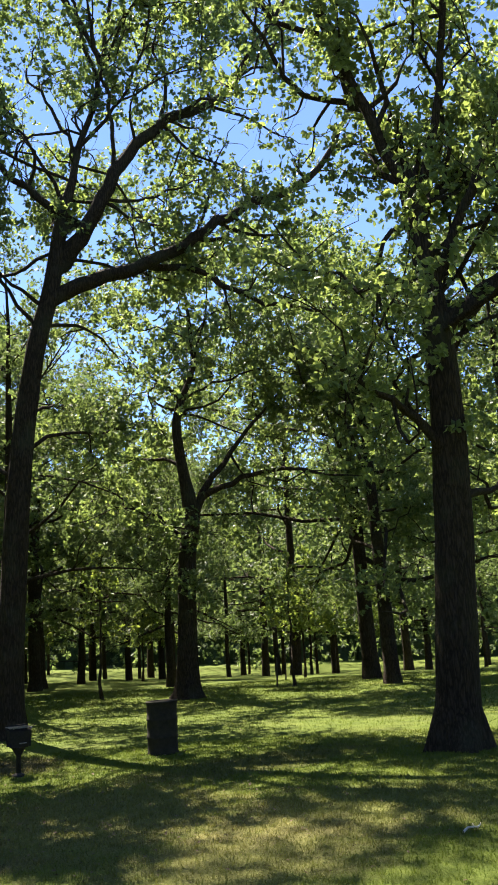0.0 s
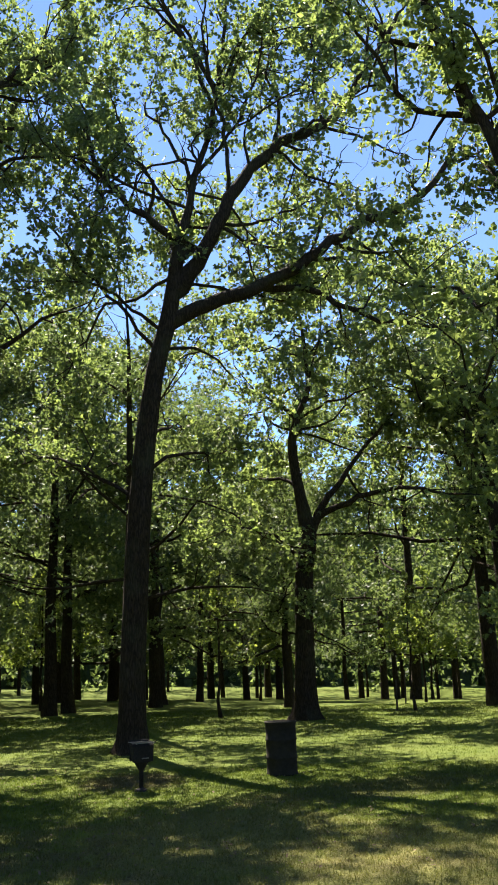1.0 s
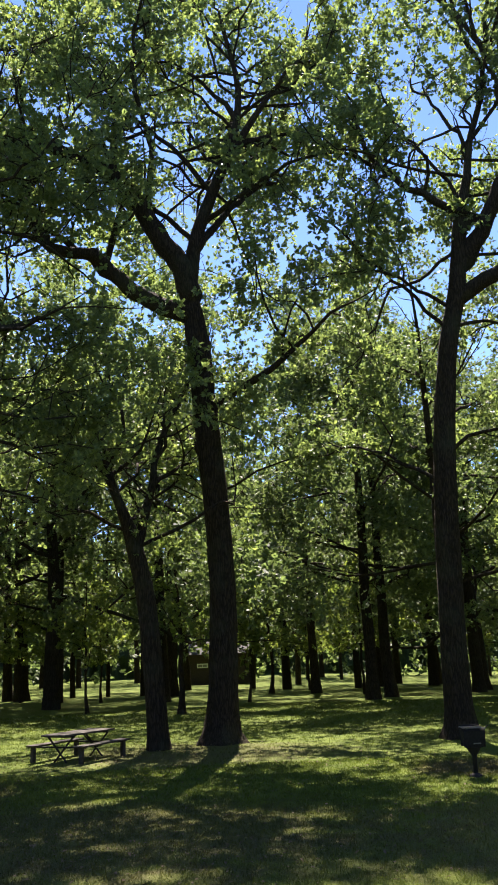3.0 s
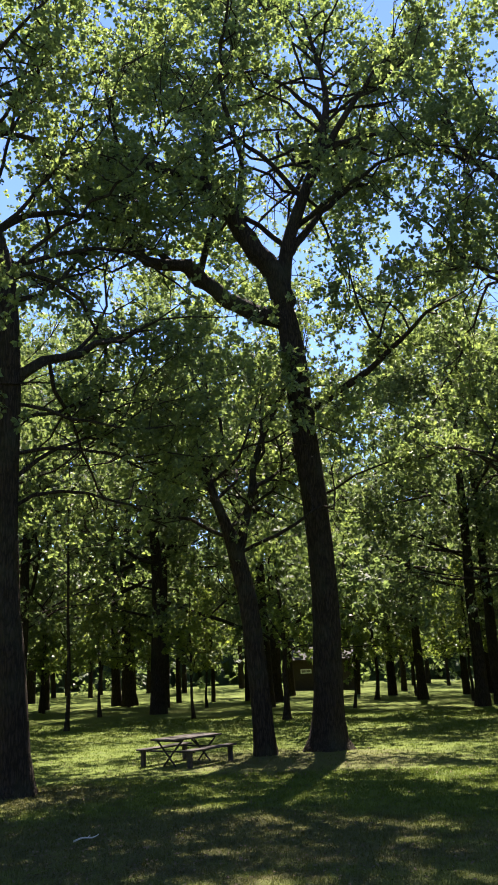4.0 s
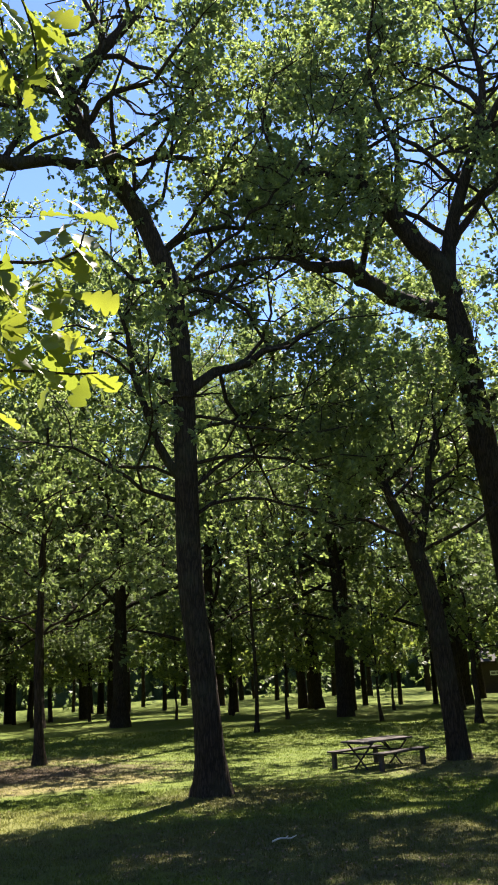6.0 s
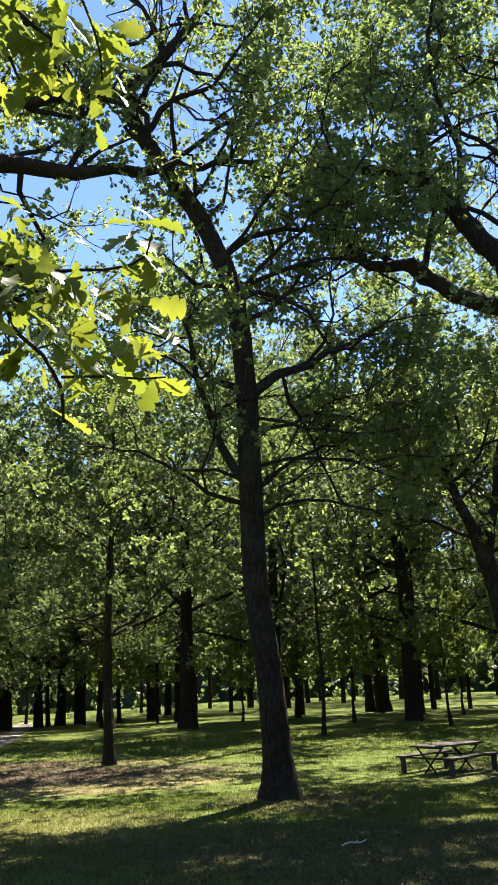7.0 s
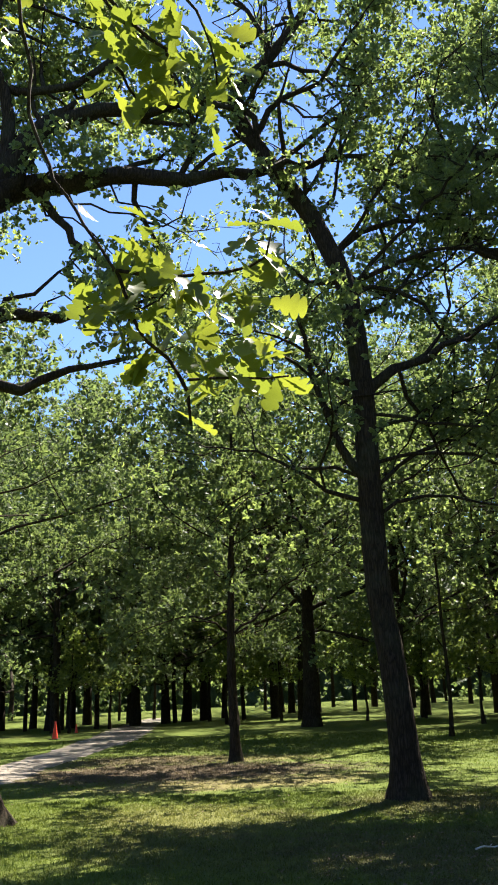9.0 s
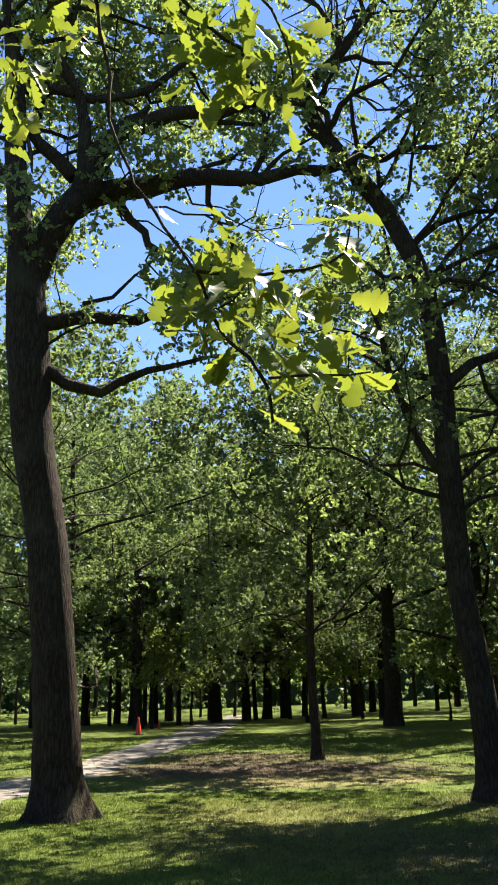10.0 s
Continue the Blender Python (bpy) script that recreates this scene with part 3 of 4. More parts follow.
add_limb(plan, 0.080, 0.024, 2.0, [(-0.7, 10.39), (0.27, 11.24), (1.37, 11.69), (2.45, 12.01)])
add_limb(plan, 0.080, 0.024, -2.0, [(-2.32, 13.37), (-1.57, 13.95), (-0.71, 13.74), (0.18, 14.31)])
add_limb(plan, 0.061, 0.016, 2.0, [(-0.42, 8.85), (0.42, 9.54), (1.05, 10.52), (1.22, 11.3)])
add_limb(plan, 0.055, 0.016, -1.0, [(-1.26, 16.25), (-1.37, 17.04), (-1.09, 17.98)])
PLANS['F'] = plan
plan = oak_plan((-13.15, 6.55), [(0.0, 0.0, 0.402), (-0.14, 2.11, 0.355), (-0.39, 4.42, 0.34), (-0.67, 5.89, 0.348), (-0.85, 7.55, 0.38), (-0.94, 8.42, 0.368), (-1.0, 9.43, 0.32), (-1.09, 9.89, 0.25), (-1.23, 10.94, 0.2), (-1.32, 12.04, 0.205), (-1.36, 12.93, 0.19), (-1.5, 14.2, 0.15), (-1.7, 15.6, 0.1), (-1.85, 17.0, 0.05)])
add_limb(plan, 0.31, 0.25, -0.2, [(-0.85, 9.3), (-0.66, 9.81), (-0.38, 10.43), (-0.08, 10.83)])
add_limb(plan, 0.24, 0.09, -0.5, [(-0.08, 10.83), (0.55, 11.14), (1.2, 11.28), (1.98, 11.43), (2.77, 11.54), (3.35, 11.52), (4.18, 11.78), (5.16, 12.0)])
add_limb(plan, 0.25, 0.17, -0.1, [(-0.12, 10.75), (0.0, 11.45), (0.25, 11.99), (0.63, 12.42)])
add_limb(plan, 0.19, 0.08, -0.3, [(0.63, 12.42), (1.07, 12.74), (1.63, 12.95), (2.55, 13.1), (3.15, 13.35), (3.99, 13.45)])
add_limb(plan, 0.165, 0.05, -0.3, [(-0.8, 8.22), (-0.39, 8.29), (0.01, 8.38), (0.42, 8.35), (1.03, 8.43), (1.56, 8.62), (1.98, 8.66)])
add_limb(plan, 0.06, 0.025, -0.5, [(0.01, 8.4), (0.1, 8.68), (0.6, 8.8), (0.98, 9.15)])
add_limb(plan, 0.14, 0.035, -0.3, [(-0.7, 7.5), (-0.45, 7.31), (-0.14, 7.06), (0.46, 7.0), (0.75, 7.25), (1.26, 7.43), (1.67, 7.55), (2.3, 7.7)])
add_limb(plan, 0.10, 0.045, -0.4, [(0.55, 11.1), (0.89, 10.56), (1.33, 10.0), (1.65, 9.67), (1.98, 9.34)])
add_limb(plan, 0.18, 0.08, 0.2, [(0.0, 11.5), (-0.21, 11.43), (-0.44, 11.77), (-0.88, 12.1), (-1.05, 12.45), (-0.9, 13.2)])
add_limb(plan, 0.145, 0.07, -0.3, [(-0.01, 11.6), (-0.04, 12.59), (-0.17, 13.23), (-0.52, 13.71), (-0.4, 14.8)])
add_limb(plan, 0.12, 0.05, -0.3, [(-1.37, 13.2), (-0.5, 13.31), (0.16, 13.14), (1.17, 13.4), (1.85, 14.15), (2.6, 14.9)])
add_limb(plan, 0.079, 0.020, 2.5, [(-1.25, 11.44), (-2.0, 11.83), (-2.86, 12.46)])
add_limb(plan, 0.035, 0.015, -0.5, [(-0.66, 7.78), (-0.18, 8.03), (0.22, 8.17)])
add_limb(plan, 0.07, 0.030, -0.5, [(3.24, 11.55), (3.62, 12.7), (3.16, 14.0), (1.97, 15.0)])
plan["bare"] = (4, 5, 6, 7) + tuple(range(len(plan["limbs"]), len(plan["limbs"]) + 6))
for sweep, points in ((-0.4, [(1.1, 11.2), (1.22, 10.9), (1.91, 10.77), (2.62, 10.69), (3.25, 10.42), (3.76, 10.45)]), (-0.2, [(1.95, 11.4), (2.08, 11.05), (2.62, 10.99), (2.98, 10.8)]), (-0.3, [(2.62, 10.69), (2.98, 10.6), (3.3, 10.85), (3.39, 11.18)]),
                      (-0.3, [(0.55, 11.1), (0.74, 10.52), (1.15, 10.49), (1.59, 10.18), (2.03, 9.67)]), (-0.2, [(1.33, 10.0), (1.2, 9.7), (1.44, 9.39), (1.7, 9.2)]), (-0.2, [(0.6, 8.36), (0.8, 8.75), (1.13, 8.89), (1.51, 8.57)])):
    add_limb(plan, 0.026, 0.010, sweep, points)
PLANS['K'] = plan


add_limb(PLANS["R"], 0.11, 0.03, -1.5, [(0.4, 7.6), (1.2, 9.4), (2.0, 11.2), (2.6, 13.2), (2.7, 14.8)])
add_limb(PLANS["R"], 0.09, 0.03, -2.5, [(0.25, 9.0), (0.8, 11.0), (1.1, 12.8), (0.9, 14.6), (1.2, 16.0)])
add_limb(PLANS["R"], 0.07, 0.02, -2.0, [(0.3, 6.6), (1.0, 7.0), (1.9, 7.2), (2.6, 6.9)])
for sweep, points in ((-1.5, [(0.2, 14.4), (-0.9, 15.6), (-2.2, 16.6), (-3.2, 17.8)]), (1.0, [(0.6, 15.5), (1.7, 16.3), (2.9, 16.6), (4.0, 17.2)]), (-2.0, [(0.1, 13.6), (1.2, 14.2), (2.5, 14.6), (3.6, 14.4)]),
                      (1.5, [(0.8, 17.0), (0.0, 18.4), (-0.8, 19.6)]), (-1.0, [(-0.2, 12.8), (-1.6, 14.0), (-3.0, 14.9), (-4.4, 15.4)])):
    add_limb(PLANS["C"], 0.08, 0.025, sweep, points)
for sweep, points in ((1.0, [(-3.4, 15.3), (-2.4, 16.2), (-1.2, 16.9), (0.0, 17.0)]), (-0.8, [(-1.9, 12.6), (-0.6, 13.4), (0.8, 13.8), (2.2, 14.4)]), (1.2, [(-0.5, 9.6), (0.9, 10.3), (2.0, 10.6), (3.2, 10.2)])):
    add_limb(PLANS["F"], 0.06, 0.02, sweep, points)
for sweep, points in ((1.6, [(-0.25, 5.4), (0.6, 6.1), (1.5, 6.5), (2.4, 6.3)]), (2.2, [(-0.28, 6.4), (0.6, 7.0), (1.7, 7.3), (2.8, 7.1)]),
                      (0.5, [(-0.7, 10.4), (0.4, 12.0), (1.2, 13.8), (1.6, 15.6)]), (1.0, [(-1.3, 11.6), (-0.4, 13.6), (0.4, 15.6), (0.8, 17.4)]), (-0.8, [(-0.5, 9.6), (0.9, 10.8), (2.2, 12.2), (3.2, 13.8)])):
    add_limb(PLANS["F"], 0.045, 0.015, sweep, points)
for sweep, points in ((0.8, [(-0.2, 4.9), (0.7, 5.3), (1.7, 5.2), (2.8, 4.7)]), (1.8, [(-0.25, 5.9), (1.0, 6.2), (2.2, 6.0), (3.5, 5.7)]), (0.3, [(-0.3, 6.9), (0.9, 6.7), (2.0, 6.5), (3.1, 6.7)]),
                      (1.4, [(-0.25, 5.5), (-1.3, 6.0), (-2.4, 5.9), (-3.5, 5.4)])):
    add_limb(PLANS["F"], 0.04, 0.014, sweep, points)
for sweep, points in ((-2.0, [(0.6, 9.6), (-0.4, 10.6), (-1.6, 11.8), (-2.6, 12.6)]), (1.0, [(1.3, 13.0), (0.6, 14.4), (-0.2, 16.0), (-0.6, 17.6)]), (1.5, [(2.3, 13.2), (3.2, 13.4), (4.4, 14.2), (5.4, 15.0)]),
                      (-1.2, [(1.66, 14.6), (2.8, 16.0), (3.4, 17.6), (3.6, 19.0)]), (2.0, [(1.6, 14.4), (1.0, 16.0), (0.4, 17.5), (0.6, 19.0)]), (1.5, [(-0.9, 14.4), (-1.9, 15.4), (-2.6, 16.8), (-3.0, 18.2)]),
                      (2.0, [(5.3, 16.3), (5.9, 17.6), (5.6, 19.0)]), (1.5, [(0.15, 5.6), (-0.8, 6.4), (-1.9, 7.0), (-2.9, 7.0)]), (2.0, [(0.3, 6.4), (1.2, 7.0), (2.2, 7.2), (3.2, 7.6)])):
    add_limb(PLANS["A"], 0.055, 0.018, sweep, points)
# Top limbs added above the view, so that their shadow darkens the lawn.
for sweep, points in ((-1.5, [(2.2, 16.8), (3.0, 18.6), (4.2, 20.4), (5.6, 21.6)]), (1.0, [(2.3, 17.2), (1.6, 19.2), (0.4, 21.0), (-1.0, 22.0)]), (-2.0, [(2.3, 17.4), (2.6, 19.6), (2.2, 21.6), (2.8, 23.4)]),
                      (2.0, [(2.3, 17.4), (3.4, 19.0), (4.8, 20.0), (6.4, 20.6)]), (0.5, [(6.5, 18.0), (6.9, 19.8), (6.6, 21.6)]), (1.0, [(2.3, 17.4), (0.9, 19.8), (-0.6, 21.6), (-2.0, 22.8)]), (-1.0, [(2.2, 16.8), (1.2, 19.2), (0.2, 21.2), (0.6, 23.4)])):
    add_limb(PLANS["A"], 0.06, 0.02, sweep, points)
for sweep, points in ((-0.6, [(5.34, 16.3), (6.2, 15.9), (7.1, 15.2)]), (-0.5, [(3.9, 15.5), (4.7, 14.6), (5.5, 14.2)]), (-0.8, [(4.55, 12.06), (5.0, 13.2), (5.3, 14.4)]),
                      (0.6, [(5.84, 12.94), (6.7, 12.6), (7.7, 12.4)]), (0.8, [(2.24, 13.14), (3.0, 12.9), (3.9, 13.3)]), (-0.9, [(5.34, 16.3), (5.0, 17.2), (4.9, 18.2)])):
    add_limb(PLANS["A"], 0.05, 0.02, sweep, points)
build_tree(PLANS["R"], "broad dark oak with a broken dead stub and dense crown", 11, each=54, gap=-0.04, clump=0.5, size=0.12, spread=0.22, crown_from=0.6, extra=9, sub=0.8, sub_len=3.4, back=0.6)
build_tree(PLANS["A"], "tall forked oak with airy spring leaves on lit grass", 12, each=45, gap=-0.06, clump=0.5, size=0.125, spread=0.22, extra=10, crown_from=0.64, sub=0.9, start=0.35, back=0.5)
build_tree(PLANS["B"], "gnarled oak with dead twigs and a leafy crown", 13, each=63, size=0.15, spread=0.28, crown_from=0.6, extra=12, sub=1.1, sub_len=4.2, start=0.45, back=0.9)
build_tree(PLANS["C"], "large dark oak with crooked limbs and a flared base", 14, each=63, size=0.12, spread=0.22, crown_from=0.7, extra=26, gap=-0.06, clump=0.45, flare=0.65, sub=0.75, sub_len=4.0, start=0.45, back=0.6)
build_tree(PLANS["D"], "slimmer leaning oak forked low beside the larger one", 15, each=45, size=0.12, spread=0.22, crown_from=0.6, extra=6, gap=-0.02, clump=0.5, sub=0.9, back=0.7, flare=0.2, lowest=4.2)
build_tree(PLANS["F"], "leaning oak with a curved dark trunk and open crown", 16, each=54, size=0.105, spread=0.22, crown_from=0.5, extra=7, gap=-0.03, clump=0.5, sub=0.78, sub_len=3.6, start=0.3, back=0.5, lowest=4.4)
stout = build_tree(PLANS["K"], "stout oak with furrowed bark and long crooked limbs", 17, each=63, gap=-0.08, clump=0.5, size=0.11, spread=0.2, crown_from=0.66, extra=14, sub=0.8, sub_len=2.8, start=0.35, back=0.6, flare=0.75)

# torn strips of pale bark on the stout oak's upper trunk
for strip_rows in ([(-1.13, 12.25, 0.02), (-1.03, 11.8, 0.045), (-0.97, 11.35, 0.015)], [(-1.02, 10.32, 0.015), (-0.95, 10.05, 0.04), (-0.92, 9.78, 0.012)]):
    t = Tubes()
    t.add(smooth_line([(x, -0.03, z, r) for x, z, r in strip_rows], 0.08), 7, np.random.default_rng(9), 0.25)
    t.make("bark_strip", BARK_PALE, stout, "torn strip of paler bark")

# ---- oaks farther off ----
rng = np.random.default_rng(40)
MID_PLANS = [wild_plan(rng, h, r, fork, n, reach) for h, r, fork, n, reach in
             ((21, 0.34, 0.22, 14, 8.0), (20, 0.28, 0.25, 13, 7.5), (22, 0.38, 0.20, 15, 8.5), (19, 0.25, 0.27, 13, 7.0), (20, 0.35, 0.27, 16, 10.0))]
FAR_PLANS = [wild_plan(rng, h, r, fork, n, reach) for h, r, fork, n, reach in
             ((19, 0.27, 0.18, 13, 7.5), (17, 0.22, 0.2, 12, 7.0), (20, 0.30, 0.2, 13, 8.0), (16, 0.14, 0.2, 9, 4.0), (15, 0.11, 0.22, 8, 3.6))]
HEIGHTS = {"mid": (21, 20, 22, 19, 20), "far": (19, 17, 20, 16, 15)}
kinds = {}


def skyline(yaw):
    """How high the woods stand in the sky, in degrees, by the direction from the clearing: lower where the sky shows over them."""
    return float(np.interp(yaw, (-12, -9, -3, 0, 1.5, 4, 6, 46, 51, 62, 66), (60, 13.5, 14, 19, 27, 31, 60, 60, 17.5, 19.5, 26)))


def plant(sort, k, x, y, s, turn):
    """Plants a farther oak: the first of its sort is built, the rest are copies."""
    high, far = HEIGHTS["far" if sort == "far" else "mid"][k], math.hypot(x, y)
    s = min(s, (1.5 + far * math.tan(radians(skyline(math.degrees(math.atan2(-x, y)))))) / (high + 1.0))
    label = "woodland oak with a straight dark trunk and full crown" if sort != "far" else ("slim" if k > 2 else "broad") + " oak of the woods round the lawn, distant where in view"
    if (sort, k) not in kinds:
        plan = dict((FAR_PLANS if sort == "far" else MID_PLANS)[k])
        plan["at"] = (x, y)
        if sort == "mid":
            ob = build_tree(plan, label, 60 + k, 1.1, 1.8, 4, 108, 0.18, LEAF_SHADED, False, BARK, 0.35, 10, turn, 0.3, 0.42, step=0.8, twig_len=0.7, sub=1.9, sub_len=3.4, gap=-0.01, clump=0.36, lowest=3.4)
        elif sort == "wood":
            ob = build_tree(plan, label, 100 + k, 1.4, 2.1, 4, 117, 0.18, LEAF_SHADED, False, BARK, 0.3, 8, turn, 0.3, 0.5, step=1.0, twig_len=0.9, sub=2.8, sub_len=3.4, gap=0.0, clump=0.34, lowest=3.6)
        else:
            ob = build_tree(plan, label, 80 + k, 1.7, 2.6, 3, 63 if k < 3 else 27, 0.34, LEAF_SHADED, False, BARK, 0.3, 8, turn, 0.2, 0.75, step=1.5, twig_len=1.3, sub=0, group="distant oaks", clump=0.35)
        ob.matrix_world = pose(x, y, lie(x, y), 0, 0, turn) @ Matrix.Diagonal((s, s, s, 1))
        kinds[sort, k] = ob
        return ob
    ob = copy_thing(kinds[sort, k], Matrix.Identity(4))
    ob.matrix_world = pose(x, y, lie(x, y), 0, 0, turn) @ Matrix.Diagonal((s, s, s, 1))
    return ob


# The oak at (22.5, 33.5) stands mostly unseen and is there for its shade.
for i, (x, y, s) in enumerate(((11.52, 28.26, 0.8), (18.5, 43.0, 0.9), (-0.42, 45.1, 1.0),
                               (-4.89, 37.1, 0.95), (-4.3, 38.9, 0.9), (-0.57, 41.8, 0.85),
                               (-28.6, 48.05, 1.15), (-27.3, 47.4, 1.1),
                               (22.5, 33.5, 1.0), (15.9, 26.2, 0.85), (-38.0, 12.5, 0.82))):
    plant("mid", (i * 3 + i // 4) % 4, x, y, s, (i * 77) % 360)
# The one at (-33.0, 16.6) is added for shade, hidden by the stout oak.
for i, (x, y, s) in enumerate(((-19.37, 36.3, 1.0), (-46.9, 28.0, 1.0), (4.99, 36.49, 0.7), (12.13, 31.8, 0.9), (-33.0, 16.6, 0.78))):
    plant("mid", 4, x, y, s, (i * 83 + 40) % 360)

# Oaks mostly added for fill and shade; the first two hide behind nearer trunks.
for i, (x, y, s) in enumerate(((-1.05, 27.2, 0.86), (-10.2, 32.7, 1.0), (-24.6, 32.8, 0.9), (-35.0, 32.0, 0.95), (-9.0, 46.0, 1.0), (-17.5, 47.0, 1.0), (-22.6, 43.0, 0.95), (-36.5, 39.0, 1.0),
                               (6.5, 46.5, 1.0), (12.6, 44.0, 0.95), (-43.5, 21.0, 0.88), (-15.4, 40.1, 0.9), (-31.5, 44.5, 1.0), (1.8, 51.0, 1.0), (-50.4, 41.4, 1.0), (-40.5, 24.5, 0.9), (-52.5, 24.0, 1.0), (-46.0, 33.5, 1.0), (-49.0, 16.5, 1.0))):
    plant("wood", (1, 3, 0)[i % 3], x, y, s, (i * 97 + 20) % 360)


def spreading_oak(x, y, height, reach, lean, seed, radius=0.2, fork=0.55, limbs=13, arms=()):
    """A lower oak with a wide, open crown on a bare trunk that leans a little, used to cast shade; arms: added shading
    limbs.
    """
    plan = wild_plan(np.random.default_rng(seed), height, radius, fork, limbs, reach, 0.05)
    for rows in (plan["trunk"], *plan["limbs"]):
        rows[:, 0] += lean * rows[:, 2]
    for ax, ay, low, high in arms:
        plan["limbs"].append(np.array([(ax * t + 0.5 * math.sin(7 * t + ax), ay * t, low + (high - low) * t ** 0.8 + 0.3 * math.sin(9 * t), 0.13 * (1 - 0.8 * t)) for t in (0, 0.2, 0.4, 0.6, 0.8, 1)]))
    plan["at"] = (x, y)
    return build_tree(plan, "lower oak added behind a nearer trunk to shade the lawn" if radius < 0.3 else "broad old oak with long limbs added to shade the footpath", seed, 1.1, 1.8, 4, 81, 0.15, LEAF_SHADED, False, BARK, 0.6, 10, None, 0.4, 0.36, step=0.8, twig_len=0.7, sub=1.9, sub_len=3.2, gap=0.0, clump=0.4)


# The first two are added, trunks hidden, to cast shade on the lawn.
spreading_oak(-16.9, 22.55, 15.5, 9.0, -0.043, 131)
spreading_oak(-21.9, 10.9, 11.0, 7.5, -0.085, 132)
# These long arms are put in to throw dappled shade on the footpath.
spreading_oak(-28.25, 30.8, 19.0, 11.5, 0.0, 133, 0.37, 0.3, 16, ((-4.9, -10.2, 6.5, 10.0), (-6.8, -7.0, 7.5, 10.5), (-7.5, -1.9, 6.0, 9.0), (-2.0, -10.5, 8.0, 12.0), (-7.8, -10.0, 8.5, 12.5), (-3.4, -12.6, 7.0, 11.0), (-6.0, -9.0, 9.5, 13.5), (-9.0, -4.5, 7.0, 10.0)))
for i, (x, y, s) in enumerate(((14.39, 57.7, 0.9), (-8.1, 55.1, 1.0), (-3.71, 59.1, 1.05), (-42.9, 43.1, 1.15), (-49.8, 36.5, 1.1), (-54.9, 28.9, 1.0), (-50.3, 43.0, 1.1),
                               (-20.5, 58.0, 1.05), (8.0, 63.0, 1.0), (3.61, 75.4, 0.9), (-14.94, 69.0, 1.0), (-6.86, 67.9, 0.9), (-50.6, 52.7, 1.0), (-52.0, 46.5, 0.9), (-59.3, 38.6, 1.1))):
    plant("far", i % 3, x, y, s, (i * 101) % 360)
for i in range(40):
    yaw = -32 + 108 * ((i * 0.618034) % 1.0)
    d = 54 + 46 * ((i * 0.7548) % 1.0)
    if abs(yaw - 18.5) < 1.0 or (abs(yaw - 18.5) < 7 and 68 < d < 88):
        continue
    plant("far", i % 3, -d * math.sin(radians(yaw)), d * math.cos(radians(yaw)), 0.85 + 0.35 * ((i * 0.37) % 1.0), (i * 47) % 360)
for i in range(56):
    yaw = -30 + 104 * ((i * 0.618034 + 0.31) % 1.0)
    d = 50 + 45 * ((i * 0.5698) % 1.0)
    if abs(yaw - 18.5) < 0.8 or (abs(yaw - 18.5) < 7 and 68 < d < 88):
        continue
    plant("far", 3 + i % 2, -d * math.sin(radians(yaw)), d * math.cos(radians(yaw)), 0.9 + 0.3 * ((i * 0.37) % 1.0), (i * 59) % 360)
# Unseen oaks behind the camera, added to dim the light from there.
for i in range(13):
    yaw = 96 + 210 * i / 12
    d = 17 + 22 * ((i * 0.618) % 1.0)
    plant("far", i % 3, -d * math.sin(radians(yaw)), d * math.cos(radians(yaw)), 0.95, (i * 67) % 360)


def far_woods():
    """The leafy edge of the woods all round, beyond the last single trees, and a leaf roof added to shade the ground
    before it.
    """
    g = np.random.default_rng(55)
    n = 8000
    a, r = g.uniform(0, 2 * math.pi, n), g.uniform(92, 112, n)
    top = 18 + 3 * np.sin(a * 23) + 2 * np.sin(a * 41 + 1)
    c = np.stack([r * np.cos(a), r * np.sin(a), -2.0 + (top + 2.0) * g.uniform(0, 1, n) ** 1.1], 1)
    # A loose leaf layer added over the far lawn to darken it.
    m = 7000
    a, r = np.radians(90 + g.uniform(-40, 82, m)), np.sqrt(g.uniform(58 ** 2, 108 ** 2, m))
    high = 7 + 9 * g.uniform(0, 1, m)
    roof = np.stack([r * np.cos(a), r * np.sin(a), high], 1)
    roof = np.array([p for p in roof if noise.noise(Vector((p[0] * 0.11, p[1] * 0.11, p[2] * 0.15))) > -0.1])
    c = np.concatenate([c, roof])
    ob = leaf_cloud("far_woods", c, LEAF_SHADED, None, 18, 0.55, g, False, 1.0)
    tagged(ob, "dense green edge of the far woods with an added leaf roof for shade", "woods", kind="stuff")


def tree_line():
    """The closed, uneven green edge of the far woods behind everything else."""
    g = np.random.default_rng(56)
    n, rows = 720, 7
    verts, faces = [], []
    for i in range(rows):
        t = i / (rows - 1)
        for k in range(n):
            a = 2 * math.pi * k / n
            top = 18 + 2.0 * math.sin(a * 31) + 1.5 * math.sin(a * 73 + 2) + g.uniform(-1.2, 1.2)
            r = 113 + 6 * t + g.uniform(-2.0, 2.0)
            verts.append((r * math.cos(a), r * math.sin(a), top * t - 3.0))
    for i in range(rows - 1):
        for k in range(n):
            j = (k + 1) % n
            faces.append((i * n + k, i * n + j, (i + 1) * n + j, (i + 1) * n + k))
    tagged(mesh_object("backdrop", verts, faces, WOODS), "dark green line of far woods closing the park", "woods", kind="structure")


far_woods()
tree_line()

